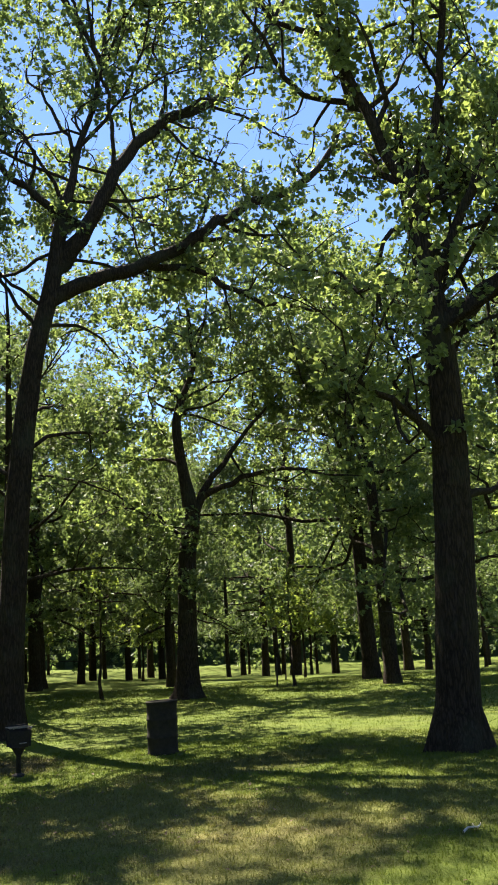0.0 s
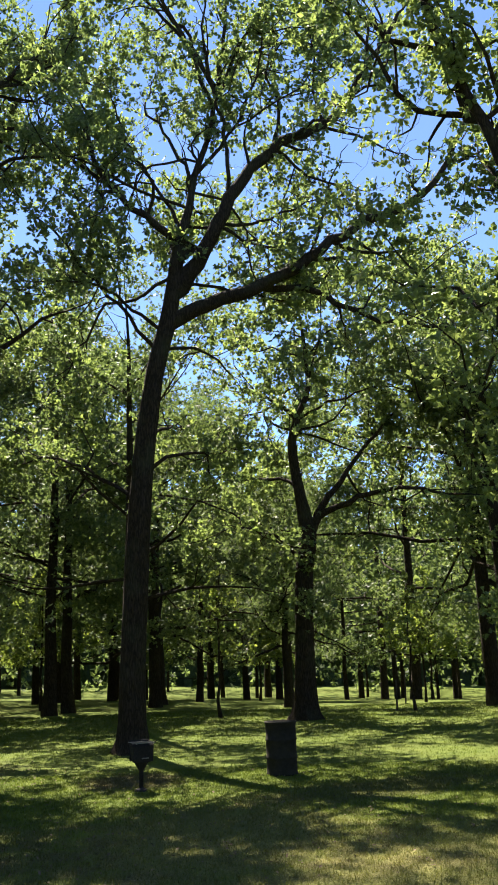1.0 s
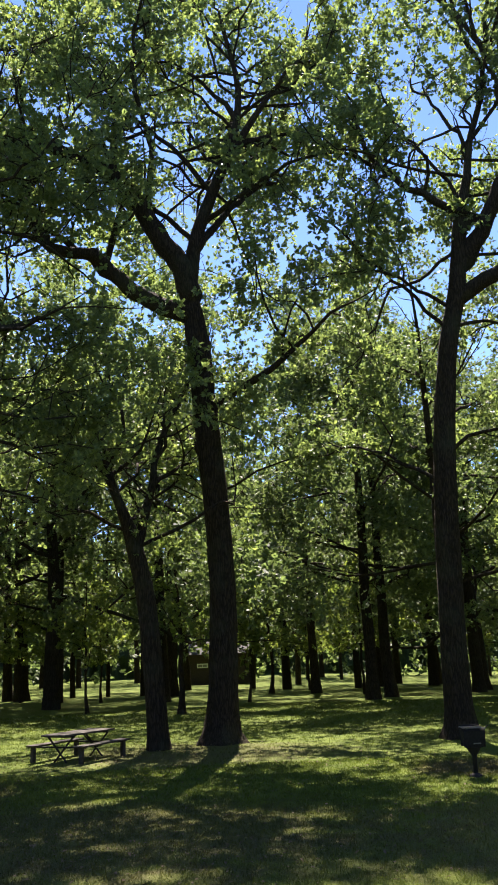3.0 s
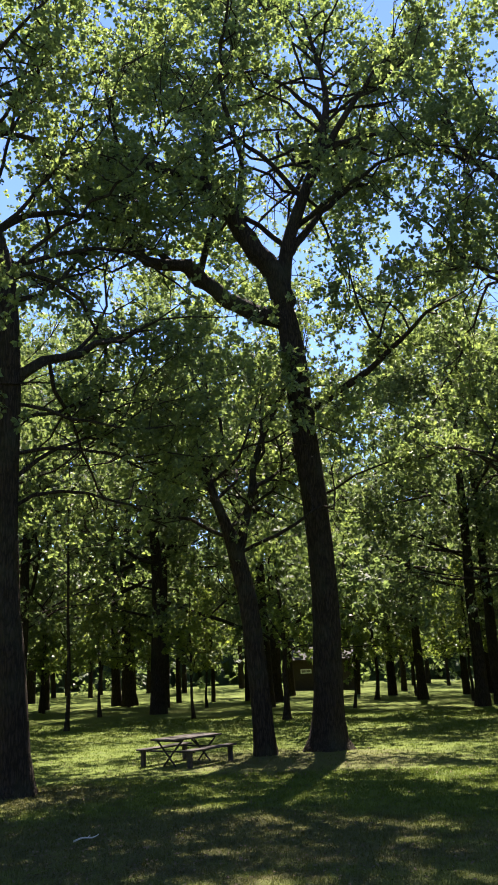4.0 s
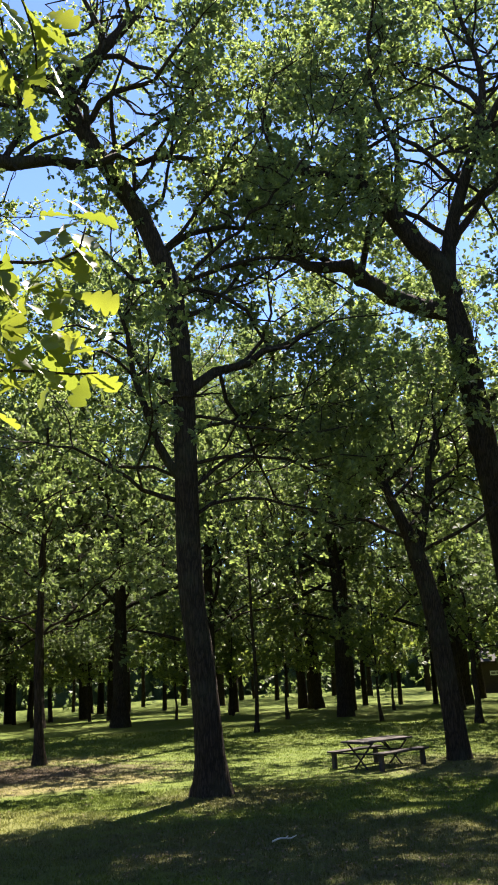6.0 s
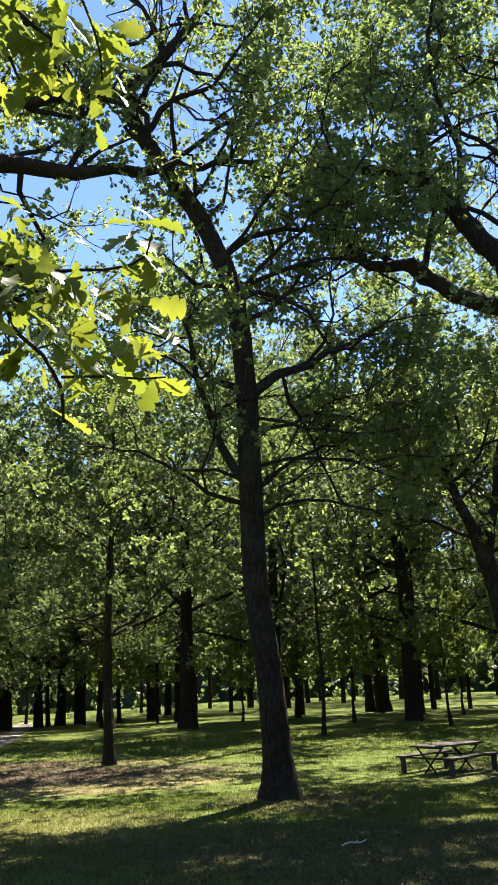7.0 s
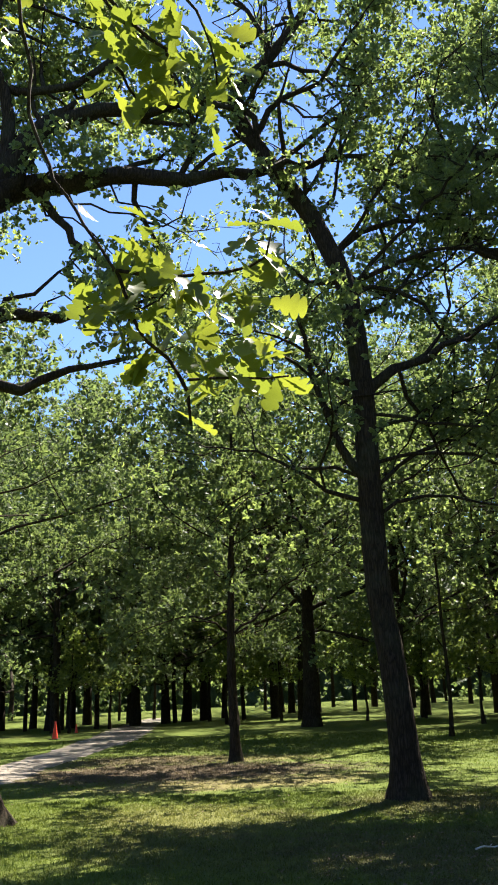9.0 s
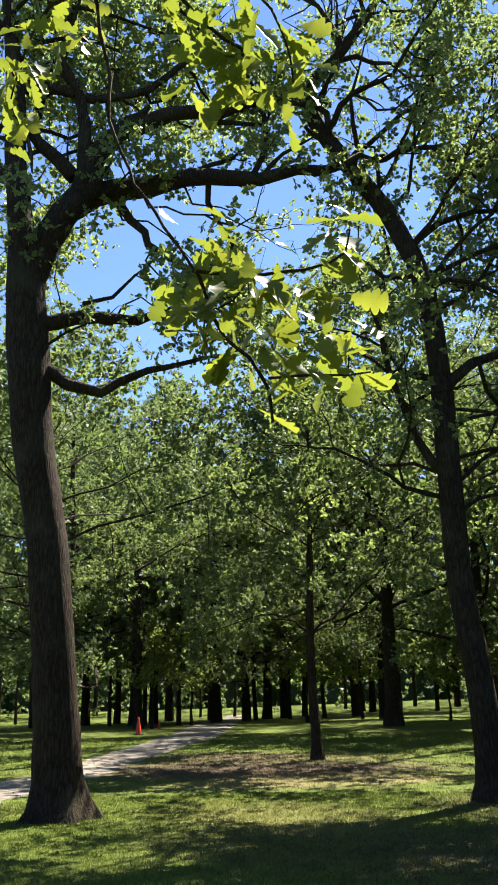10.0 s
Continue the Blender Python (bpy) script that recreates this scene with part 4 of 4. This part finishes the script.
# ---- young trees ----
def young_tree(x, y, height, radius, seed, label, low=0.3, reach=1.2, leaf=0.13, each=9, mat=None, spacing=0.5, limbs=7, shoot=0.8):
    plan = wild_plan(np.random.default_rng(seed), height, radius, low, limbs, reach, 0.25)
    plan["at"] = (x, y)
    return build_tree(plan, label, seed, spacing, shoot, 4, each, leaf, mat or LEAF_YOUNG, limbs < 9, BARK, low, 8, None, 0.7, 0.14, "young_tree", "young trees", 0.4, 0.4, sub=0, lowest=0.3, gap=-0.3)


young_tree(1.83, 30.9, 5.0, 0.045, 201, "thin bare-stemmed sapling on the shaded lawn", 0.55, 0.8)
young_tree(8.68, 30.6, 4.5, 0.035, 202, "thin young tree beside a wooden stake", 0.45, 0.9)
young_tree(-11.06, 30.6, 7.0, 0.11, 203, "young tree with bright green backlit leaves", 0.3, 1.9, 0.15, 18)
young_tree(-11.8, 47.3, 7.5, 0.10, 204, "young tree with a slim trunk and bright leaves", 0.3, 2.0, 0.15, 18)
young_tree(-10.41, 37.6, 6.0, 0.045, 205, "leafy sapling with bright leaves down to the grass", 0.1, 1.3, 0.15, 18)
young_tree(-17.96, 26.75, 11.0, 0.07, 206, "tall thin dark sapling with an open crown", 0.42, 2.4, 0.15, 12, LEAF)
young_tree(-28.13, 39.7, 5.0, 0.05, 207, "thin young tree with leaves near the ground", 0.15, 1.1, 0.15)
young_tree(-17.66, 16.21, 11.5, 0.125, 208, "slim young oak standing in bare earth", 0.3, 5.0, 0.13, 45, LEAF_SHADED, 0.42, 12, 1.3)
young_tree(-15.6, 32.2, 6.0, 0.05, 209, "leafy sapling with bright leaves behind the table", 0.25, 1.4, 0.15, 18)
low_tree = young_tree(-21.6, 34.8, 6.5, 0.06, 211, "leafy young tree under the taller oaks", 0.22, 2.2, 0.17, 27, None, 0.5, 9, 1.2)
for i, (yaw, d, s) in enumerate(((-22, 40, 0.8), (-17, 47, 1.0), (-6, 52, 0.9), (1, 49, 0.85), (8, 43, 1.0), (11.5, 54, 1.0), (25, 46, 0.9), (30, 52, 1.0), (35.5, 50, 1.05), (39, 47, 0.85), (44.5, 53, 1.0), (48, 50, 1.1), (55.5, 51, 1.1), (58, 46, 0.9))):
    x, y = -d * math.sin(radians(yaw)), d * math.cos(radians(yaw))
    copy_thing(low_tree, Matrix.Identity(4)).matrix_world = pose(x, y, lie(x, y), 0, 0, (i * 71) % 360) @ Matrix.Diagonal((s, s, s, 1))
young_tree(11.0, 37.0, 4.0, 0.04, 210, "thin sapling on the sunny lawn", 0.4, 0.8, 0.15)


# ---- things on the lawn ----
def lathe(rows, n=24):
    """A turned shape: rows of radius, height."""
    bm = bmesh.new()
    rings = [[bm.verts.new((r * math.cos(2 * math.pi * k / n), r * math.sin(2 * math.pi * k / n), z)) for k in range(n)] for r, z in rows]
    for a, b in zip(rings, rings[1:]):
        for k in range(n):
            bm.faces.new((a[k], a[(k + 1) % n], b[(k + 1) % n], b[k]))
    bm.faces.new(list(reversed(rings[0])))
    bm.faces.new(rings[-1])
    return bm


def rod(a, b, r, n=8):
    a, b = Vector(a), Vector(b)
    bm = bmesh.new()
    bmesh.ops.create_cone(bm, cap_ends=True, segments=n, radius1=r, radius2=r, depth=(b - a).length,
                          matrix=Matrix.Translation((a + b) / 2) @ (b - a).to_track_quat("Z", "Y").to_matrix().to_4x4())
    return bm


def litter_barrel(x, y):
    thing = tagged(new("litter_barrel"), "dark green steel drum used as a litter bin", "litter bin")
    thing.matrix_world = pose(x, y, 0, 0, 0, 20)
    rows = [(0.262, 0.0), (0.272, 0.012), (0.272, 0.03), (0.265, 0.045)]
    for z in (0.29, 0.58):
        rows += [(0.265, z - 0.03), (0.276, z - 0.012), (0.276, z + 0.012), (0.265, z + 0.03)]
    rows += [(0.265, 0.83), (0.274, 0.842), (0.278, 0.86), (0.27, 0.872), (0.255, 0.868), (0.25, 0.80), (0.248, 0.35)]
    part("drum", lathe(rows, 32), DRUM, thing, smooth=True)
    part("rim", lathe([(0.279, 0.855), (0.286, 0.862), (0.284, 0.878), (0.272, 0.882), (0.258, 0.878), (0.257, 0.866)], 32), DRUM, thing, "rolled steel rim", True)
    return thing


litter_barrel(1.97, 15.62)


def park_grill(x, y, turn):
    thing = tagged(new("park_grill"), "blackened steel pedestal barbecue grill beside the oak", "grill")
    thing.matrix_world = pose(x, y, 0, 0, 0, turn) @ Matrix.Diagonal((0.72, 0.72, 0.9, 1))
    part("post", lathe([(0.05, -0.1), (0.05, 0.40), (0.065, 0.42)], 12), STEEL, thing, smooth=True)
    part("base_collar", lathe([(0.15, 0.0), (0.13, 0.03), (0.055, 0.06)], 14), STEEL, thing)
    part("bracket", lathe([(0.055, 0.34), (0.08, 0.37), (0.16, 0.475), (0.15, 0.48)], 12), STEEL, thing)
    part("firebox_floor", box((0.34, 0.30, 0.012), (0, 0, 0.485)), STEEL, thing)
    part("firebox_back", box((0.46, 0.012, 0.36), (0, 0.185, 0.665), (-12, 0, 0)), STEEL, thing)
    part("firebox_front", box((0.46, 0.012, 0.28), (0, -0.18, 0.625), (12, 0, 0)), STEEL, thing)
    for s in (-1, 1):
        part("firebox_side", box((0.012, 0.37, 0.30), (s * 0.205, 0, 0.635), (0, s * 12, 0)), STEEL, thing)
    grate = part("grate", box((0.49, 0.02, 0.012), (0, -0.21, 0.805), bevel=0.003), WORN_STEEL, thing, "worn pale steel cooking grate")
    for k in range(11):
        part("bar", rod((-0.22 + k * 0.044, -0.21, 0.808), (-0.22 + k * 0.044, 0.21, 0.808), 0.006, 6), WORN_STEEL, grate)
    part("rear_rail", box((0.49, 0.02, 0.012), (0, 0.208, 0.805), bevel=0.003), WORN_STEEL, thing)
    for s in (-1, 1):
        h = part("handle", rod((s * 0.19, -0.21, 0.805), (s * 0.19, -0.36, 0.815), 0.009, 8), STEEL, thing)
        part("grip", rod((s * 0.19, -0.33, 0.813), (s * 0.19, -0.40, 0.819), 0.016, 8), WORN_STEEL, h, "coiled steel grip")
    part("vent_lip", box((0.16, 0.03, 0.02), (0.05, -0.165, 0.55)), WORN_STEEL, thing, "pale worn steel draught lip")
    part("arm", rod((0.24, 0.05, 0.75), (0.38, 0.05, 0.83), 0.010, 8), STEEL, thing)
    return thing


park_grill(-0.42, 14.5, 15)


def picnic_table(x, y, turn):
    """Top and benches of planks on bent steel tube legs."""
    thing = tagged(new("picnic_table"), "weathered wooden picnic table with steel tube legs", "picnic table")
    thing.matrix_world = pose(x, y, 0, 0, 0, turn) @ Matrix.Diagonal((0.93, 0.93, 0.9, 1))
    for k in range(5):
        part("top_plank", box((0.138, 1.72, 0.04), (-0.29 + 0.145 * k, 0, 0.60), bevel=0.007), WOOD, thing)
    for s in (-1, 1):
        for k in range(2):
            part("bench_plank", box((0.125, 1.72, 0.04), (s * (0.60 + 0.132 * k), 0, 0.37), bevel=0.007), WOOD, thing)
    for e in (-1, 1):
        yy = e * 0.62
        part("cross_bar", rod((-0.72, yy, 0.335), (0.72, yy, 0.335), 0.02), STEEL, thing)
        part("top_cleat", box((0.66, 0.05, 0.035), (0, yy, 0.562)), STEEL, thing)
        for s in (-1, 1):
            part("leg", rod((s * 0.33, yy + s * 0.022, 0.56), (-s * 0.20, yy + s * 0.022, 0.0), 0.021), STEEL, thing)
            part("bench_post", box((0.09, 0.09, 0.352), (s * 0.68, yy + e * 0.12, 0.174)), WOOD, thing)
        part("brace", rod((0, yy - e * 0.03, 0.22), (0, e * 0.12, 0.57), 0.018), STEEL, thing)
    return thing


picnic_table(-8.55, 17.3, -13)


def traffic_cone(x, y, s):
    thing = tagged(new("traffic_cone"), "orange plastic traffic cone beside the path", "traffic cone", "cones by the path")
    thing.matrix_world = pose(x, y, lie(x, y), 0, 0, 30) @ Matrix.Diagonal((s, s, s, 1))
    part("base", box((0.36, 0.36, 0.03), (0, 0, 0.017), bevel=0.008), RUBBER, thing, "black rubber foot")
    part("cone", lathe([(0.135, 0.03), (0.13, 0.05), (0.03, 0.70), (0.022, 0.715), (0.018, 0.70)], 24), ORANGE, thing, smooth=True)
    return thing


traffic_cone(-32.96, 19.92, 1.0)
traffic_cone(-38.4, 24.4, 0.62)


def stake(x, y, h):
    thing = tagged(new("stake"), "thin wooden stake beside the young tree", "stake")
    thing.matrix_world = pose(x, y, 0, 2, 1, 15)
    part("post", box((0.05, 0.05, h), (0, 0, h / 2 - 0.05)), WOOD, thing)
    return thing


stake(8.1, 30.9, 1.1)
stake(9.64, 35.3, 1.3)


def park_building(x, y, turn):
    """A low brown building behind the trees, with a white window."""
    thing = tagged(new("park_building"), "low dark brown park building far behind the trees", "building")
    thing.matrix_world = pose(x, y, lie(x, y), 0, 0, turn)
    part("wall", box((5.4, 5.0, 2.6), (1.9, 0, 1.3), bevel=0.02), BROWN_WALL, thing)
    bm = bmesh.new()
    p = [bm.verts.new(c) for c in ((-1.2, -3.0, 2.6), (5.0, -3.0, 2.6), (5.0, 3.0, 2.6), (-1.2, 3.0, 2.6), (-1.2, 0, 3.7), (5.0, 0, 3.7))]
    for q in ((0, 1, 5, 4), (2, 3, 4, 5), (1, 2, 5), (3, 0, 4), (3, 2, 1, 0)):
        bm.faces.new([p[k] for k in q])
    part("roof", bm, SHINGLE, thing)
    w = part("window", box((0.95, 0.08, 0.36), (0.4, -2.53, 1.62), bevel=0.01), WHITE_PAINT, thing, "white-painted window")
    for k in range(2):
        part("pane", box((0.36, 0.02, 0.2), (0.19 + 0.42 * k, -2.58, 1.62), bevel=0), WORN_STEEL, w)
    return thing


park_building(-25.5, 75.1, 18.5)


def tape_line(points, label):
    """Barrier tape that sags from post to post."""
    thing = tagged(new("barrier_tape"), label, "barrier tape")
    thing.matrix_world = pose(*points[0], lie(*points[0]))
    for x, y in points:
        part("post", rod((x - points[0][0], y - points[0][1], -0.1), (x - points[0][0], y - points[0][1], 1.05), 0.025), WOOD, thing)
    for (x0, y0), (x1, y1) in zip(points, points[1:]):
        verts, faces = [], []
        for k in range(13):
            t = k / 12
            z = 0.98 - 0.25 * 4 * t * (1 - t)
            for dz in (0, -0.07):
                verts.append((x0 + (x1 - x0) * t - points[0][0], y0 + (y1 - y0) * t - points[0][1], z + dz))
        faces = [(2 * k, 2 * k + 1, 2 * k + 3, 2 * k + 2) for k in range(12)]
        mesh_object("tape", verts, faces, TAPE, thing)
    return thing


tape_line([(-38.5, 9.5), (-36.0, 14.2)], "pale yellow barrier tape strung between posts")

# ---- the bough overhead, of an oak beside the camera ----


def overhang_tree():
    """An oak behind the camera, whose lowest bough hangs into view."""
    rng = np.random.default_rng(77)
    tree = build_tree({**wild_plan(rng, 15, 0.36, 0.4, 9, 4.5), "at": (-5.6, -4.4)}, "oak beside the viewer with one low hanging bough", 78, 0.8, 1.8, 5, 6, 0.2, LEAF, False,
                      BARK, 0.45, 12, 0.0, step=0.6, sub=2.0)
    return tree


def oak_leaf_mesh(seed, lobes=4, length=0.13):
    """One oak leaf, widest past the middle, with round lobes and narrow bays, folded along its midrib and curled at the tip."""
    rng = np.random.default_rng(seed)
    n = 8 * lobes + 1
    verts, faces = [], []
    curl, fold, wave = rng.uniform(-0.45, 0.12), rng.uniform(0.05, 0.35), rng.uniform(0, 6.28)
    for i in range(n):
        t = i / (n - 1)
        body = (0.16 + 0.84 * min(1, t / 0.66) ** 1.1) * math.sqrt(max(0.0, 1 - (max(0, t - 0.66) / 0.345) ** 2.2))
        for side in (-1, 0, 1):
            bay = abs(math.sin(math.pi * (lobes * t + 0.12 * (side > 0)))) ** 0.65
            w = side * length * 0.29 * body * (0.5 + 0.5 * bay)
            z = curl * length * t * t + abs(w) * fold + 0.05 * abs(w) * math.sin(14 * t + wave + side)
            verts.append((w, length * t + abs(w) * 0.22, z))
    for i in range(n - 1):
        a = 3 * i
        faces += [(a, a + 1, a + 4, a + 3), (a + 1, a + 2, a + 5, a + 4)]
    base = len(verts)
    verts += [(-0.0015, -0.02, 0), (0.0015, -0.02, 0), (0.0015, 0.004, 0), (-0.0015, 0.004, 0)]
    faces.append((base, base + 1, base + 2, base + 3))
    me = bpy.data.meshes.new("leaf")
    me.from_pydata(verts, [], faces)
    me.materials.append(LEAF_NEAR)
    me.polygons.foreach_set("use_smooth", [True] * len(me.polygons))
    return me


LEAF_NEAR = leaf_material("near_oak_leaf", (0.040, 0.062, 0.018), (0.080, 0.108, 0.024), (0.150, 0.172, 0.036), (2.35, 2.15, 0.95), 0.46, 0.42)
tree = overhang_tree()
inverse = tree.matrix_world.inverted()
# the bough's own axes: x to the right, y away from the middle of the clearing
BOUGH = pose(-1.968, 1.699, 0, 0, 0, 49.2)
rng = np.random.default_rng(91)
LEAVES = [oak_leaf_mesh(300 + k, 4 + k % 2, 0.092 + 0.007 * k) for k in range(8)]


def bough_shoot(name, rows, parent, sides=7):
    """A shoot of the bough: rows of x, y, height, radius along the bough's axes."""
    line = smooth_line(rows, 0.06)
    line[1:-1, :3] += rng.normal(0, 0.006, (len(line) - 2, 3))
    world_line = np.array([(*(inverse @ (BOUGH @ Vector(p[:3]))), p[3]) for p in line])
    t = Tubes()
    t.add(world_line, sides, rng, 0.08)
    return t.make(name, BARK, parent), line


def leaf_tuft(line_point, parent, n, droop=0.4, size=1.0, spread=0.05):
    for k in range(n):
        ob = new("leaf", LEAVES[rng.integers(0, len(LEAVES))])
        ob.parent = parent
        head, dip, roll = rng.uniform(0, 360), rng.normal(-20 - 40 * droop, 22), rng.normal(0, 30)
        at = Vector(line_point) + Vector(rng.normal(0, spread, 3))
        s = size * rng.uniform(0.75, 1.2)
        ob.matrix_local = inverse @ BOUGH @ pose(*at, 0, 0, head) @ pose(0, 0, 0, dip, roll, 0) @ Matrix.Diagonal((s, s, s, 1))


bough, line = bough_shoot("bough", [(-2.6, -5.0, 6.1, 0.05), (-1.6, -3.0, 5.9, 0.032), (-0.9, -1.2, 5.2, 0.014), (-0.6, -0.2, 4.2, 0.007), (-0.52, 0, 3.68, 0.0058), (-0.36, 0, 3.37, 0.0052), (-0.25, 0, 3.19, 0.005)], tree, 8)
for rows, tufts in (([(-0.25, 0, 3.19, 0.006), (-0.2, 0.02, 3.05, 0.006), (-0.11, 0.03, 2.92, 0.006), (-0.04, 0.02, 2.81, 0.006), (-0.03, 0.0, 2.70, 0.004)], ((-0.20, 0.0, 3.02, 6), (-0.14, 0.0, 2.98, 5), (-0.26, 0.02, 3.1, 5), (-0.03, 0, 2.86, 3))),
                    ([(-0.27, 0, 3.21, 0.006), (-0.11, 0.0, 3.18, 0.006), (0.08, -0.02, 3.19, 0.005), (0.21, -0.03, 3.24, 0.004), (0.23, -0.03, 3.32, 0.003)], ((-0.14, 0, 3.22, 7), (-0.04, 0, 3.15, 8), (-0.02, 0, 3.05, 5), (0.20, -0.03, 3.28, 7), (0.15, -0.02, 3.12, 7), (-0.22, 0, 3.32, 5))),
                    ([(-0.04, 0, 2.84, 0.005), (0.11, 0.0, 2.84, 0.004), (0.27, 0, 2.85, 0.003)], ((0.16, 0.0, 2.93, 5), (0.20, 0, 2.90, 5), (0.10, 0, 2.90, 3))),
                    ([(-0.6, -0.2, 4.2, 0.008), (-0.42, -0.1, 4.3, 0.008), (-0.21, 0, 4.15, 0.008), (-0.11, 0, 4.04, 0.006), (-0.07, 0, 3.9, 0.004)], ((-0.3, 0, 4.2, 7), (-0.16, 0, 4.05, 7), (-0.09, 0, 3.92, 8), (-0.22, 0, 3.95, 5))),
                    ([(-0.42, -0.1, 4.3, 0.007), (-0.2, -0.05, 4.38, 0.008), (-0.06, 0, 4.3, 0.006), (0.05, 0, 4.08, 0.004), (0.07, 0, 3.9, 0.003)], ((-0.05, 0, 4.3, 6), (0.05, 0, 4.1, 4), (0.07, 0, 3.88, 5))),
                    ([(-0.6, -0.2, 4.2, 0.008), (-0.75, -0.05, 4.22, 0.007), (-0.85, 0, 4.1, 0.005), (-0.9, 0.02, 3.9, 0.003)], ((-0.68, 0, 4.22, 5), (-0.82, 0, 4.1, 6), (-0.9, 0, 4.0, 5), (-0.89, 0, 3.86, 4)))):
    shoot, line = bough_shoot("shoot", rows, tree, 6)
    for x, y, z, n in tufts:
        leaf_tuft((x, y, z), shoot, round(1.9 * n))


# ---- grass, litter and sticks ----
def grass_cover(n, near, far, seed, height, power=0.5):
    """Tufts of grass over the lawn in front of the camera, none on the path."""
    g = np.random.default_rng(seed)
    d = near + (far - near) * g.uniform(0, 1, n) ** power
    a = np.radians(g.uniform(-34, 74, n))
    at = np.stack([-d * np.sin(a), d * np.cos(a), np.zeros(n)], 1)
    way = smooth_line([(x, y, 0) for x, y in PATH], 1.0)[:, :2]
    keep = np.min(np.linalg.norm(at[:, None, :2] - way[None], axis=2), axis=1) > 1.3 + g.uniform(-0.35, 0.3, n)
    at, d = at[keep], d[keep]
    n = len(d)
    verts = []
    for b in range(2):
        h = g.uniform(0, 2 * math.pi, n)
        flat = np.stack([np.cos(h), np.sin(h), np.zeros(n)], 1)
        lean = np.stack([-np.sin(h), np.cos(h), np.zeros(n)], 1) * g.normal(0, 0.7, n)[:, None] + (0, 0, 1)
        tall = height * g.uniform(0.4, 1.3, n)[:, None]
        root = at + g.normal(0, 0.03, (n, 3)) * (1, 1, 0)
        w = 0.002 + 0.00035 * d[:, None]
        verts.append(np.stack([root - flat * w, root + flat * w, root + lean * tall + flat * g.normal(0, 0.01, (n, 1))], 1).reshape(-1, 3))
    v = np.concatenate(verts)
    return tagged(mesh_object("grass", v, np.arange(len(v)).reshape(-1, 3), BLADE, kind="stuff"), "short uneven lawn grass in dappled shade", "grass")


grass_cover(100000, 6.5, 17.0, 500, 0.04, 0.75)
grass_cover(60000, 16.5, 36.0, 501, 0.045, 0.7)


def litter(n, x, y, rx, ry, seed, label):
    g = np.random.default_rng(seed)
    c = np.stack([x + g.normal(0, rx, n), y + g.normal(0, ry, n), g.uniform(0.008, 0.03, n)], 1)
    h = g.uniform(0, 6.28, n)
    u = np.stack([np.cos(h), np.sin(h), g.normal(0, 0.25, n)], 1) * g.uniform(0.014, 0.032, n)[:, None]
    w = np.stack([-np.sin(h), np.cos(h), g.normal(0, 0.25, n)], 1) * g.uniform(0.009, 0.018, n)[:, None]
    v = np.stack([c - u, c + w + (0, 0, 0.006), c + u, c - w + (0, 0, 0.006)], 1).reshape(-1, 3)
    return tagged(mesh_object("dead_leaves", v, np.arange(4 * n).reshape(-1, 4), LITTER, kind="stuff"), label, "leaf litter")


litter(4200, -17.0, 13.8, 2.4, 2.2, 510, "scattered brown dead leaves on bare earth")
litter(1400, -6.5, 16.5, 2.5, 2.0, 511, "scattered brown dead leaves under the oaks")
litter(1200, -5.4, 9.2, 2.2, 1.3, 513, "scattered brown dead leaves on shaded earth")
litter(700, 0.5, 11.0, 2.2, 2.4, 512, "scattered brown dead leaves on dry grass")


def fallen_stick(x, y, turn, ln, label):
    thing = tagged(new("fallen_stick"), label, "stick", "fallen sticks")
    thing.matrix_world = pose(x, y, 0.02, 0, 0, turn)
    t = Tubes()
    t.add(smooth_line([(-ln / 2, 0, 0, 0.012), (-ln / 6, 0.02, 0.02, 0.011), (ln / 5, -0.01, 0.01, 0.009), (ln / 2, 0.03, 0.03, 0.005)], 0.05), 6, np.random.default_rng(3))
    t.make("wood", STICK, thing)
    t = Tubes()
    t.add(smooth_line([(0.02, 0.01, 0.02, 0.008), (0.08, 0.07, 0.03, 0.004)], 0.04), 5, np.random.default_rng(4))
    t.make("twig", STICK, thing)
    return thing


fallen_stick(3.95, 8.1, 25, 0.3, "pale bleached stick lying in shaded grass")
fallen_stick(-6.1, 9.6, 60, 0.35, "pale broken stick lying in shaded grass")
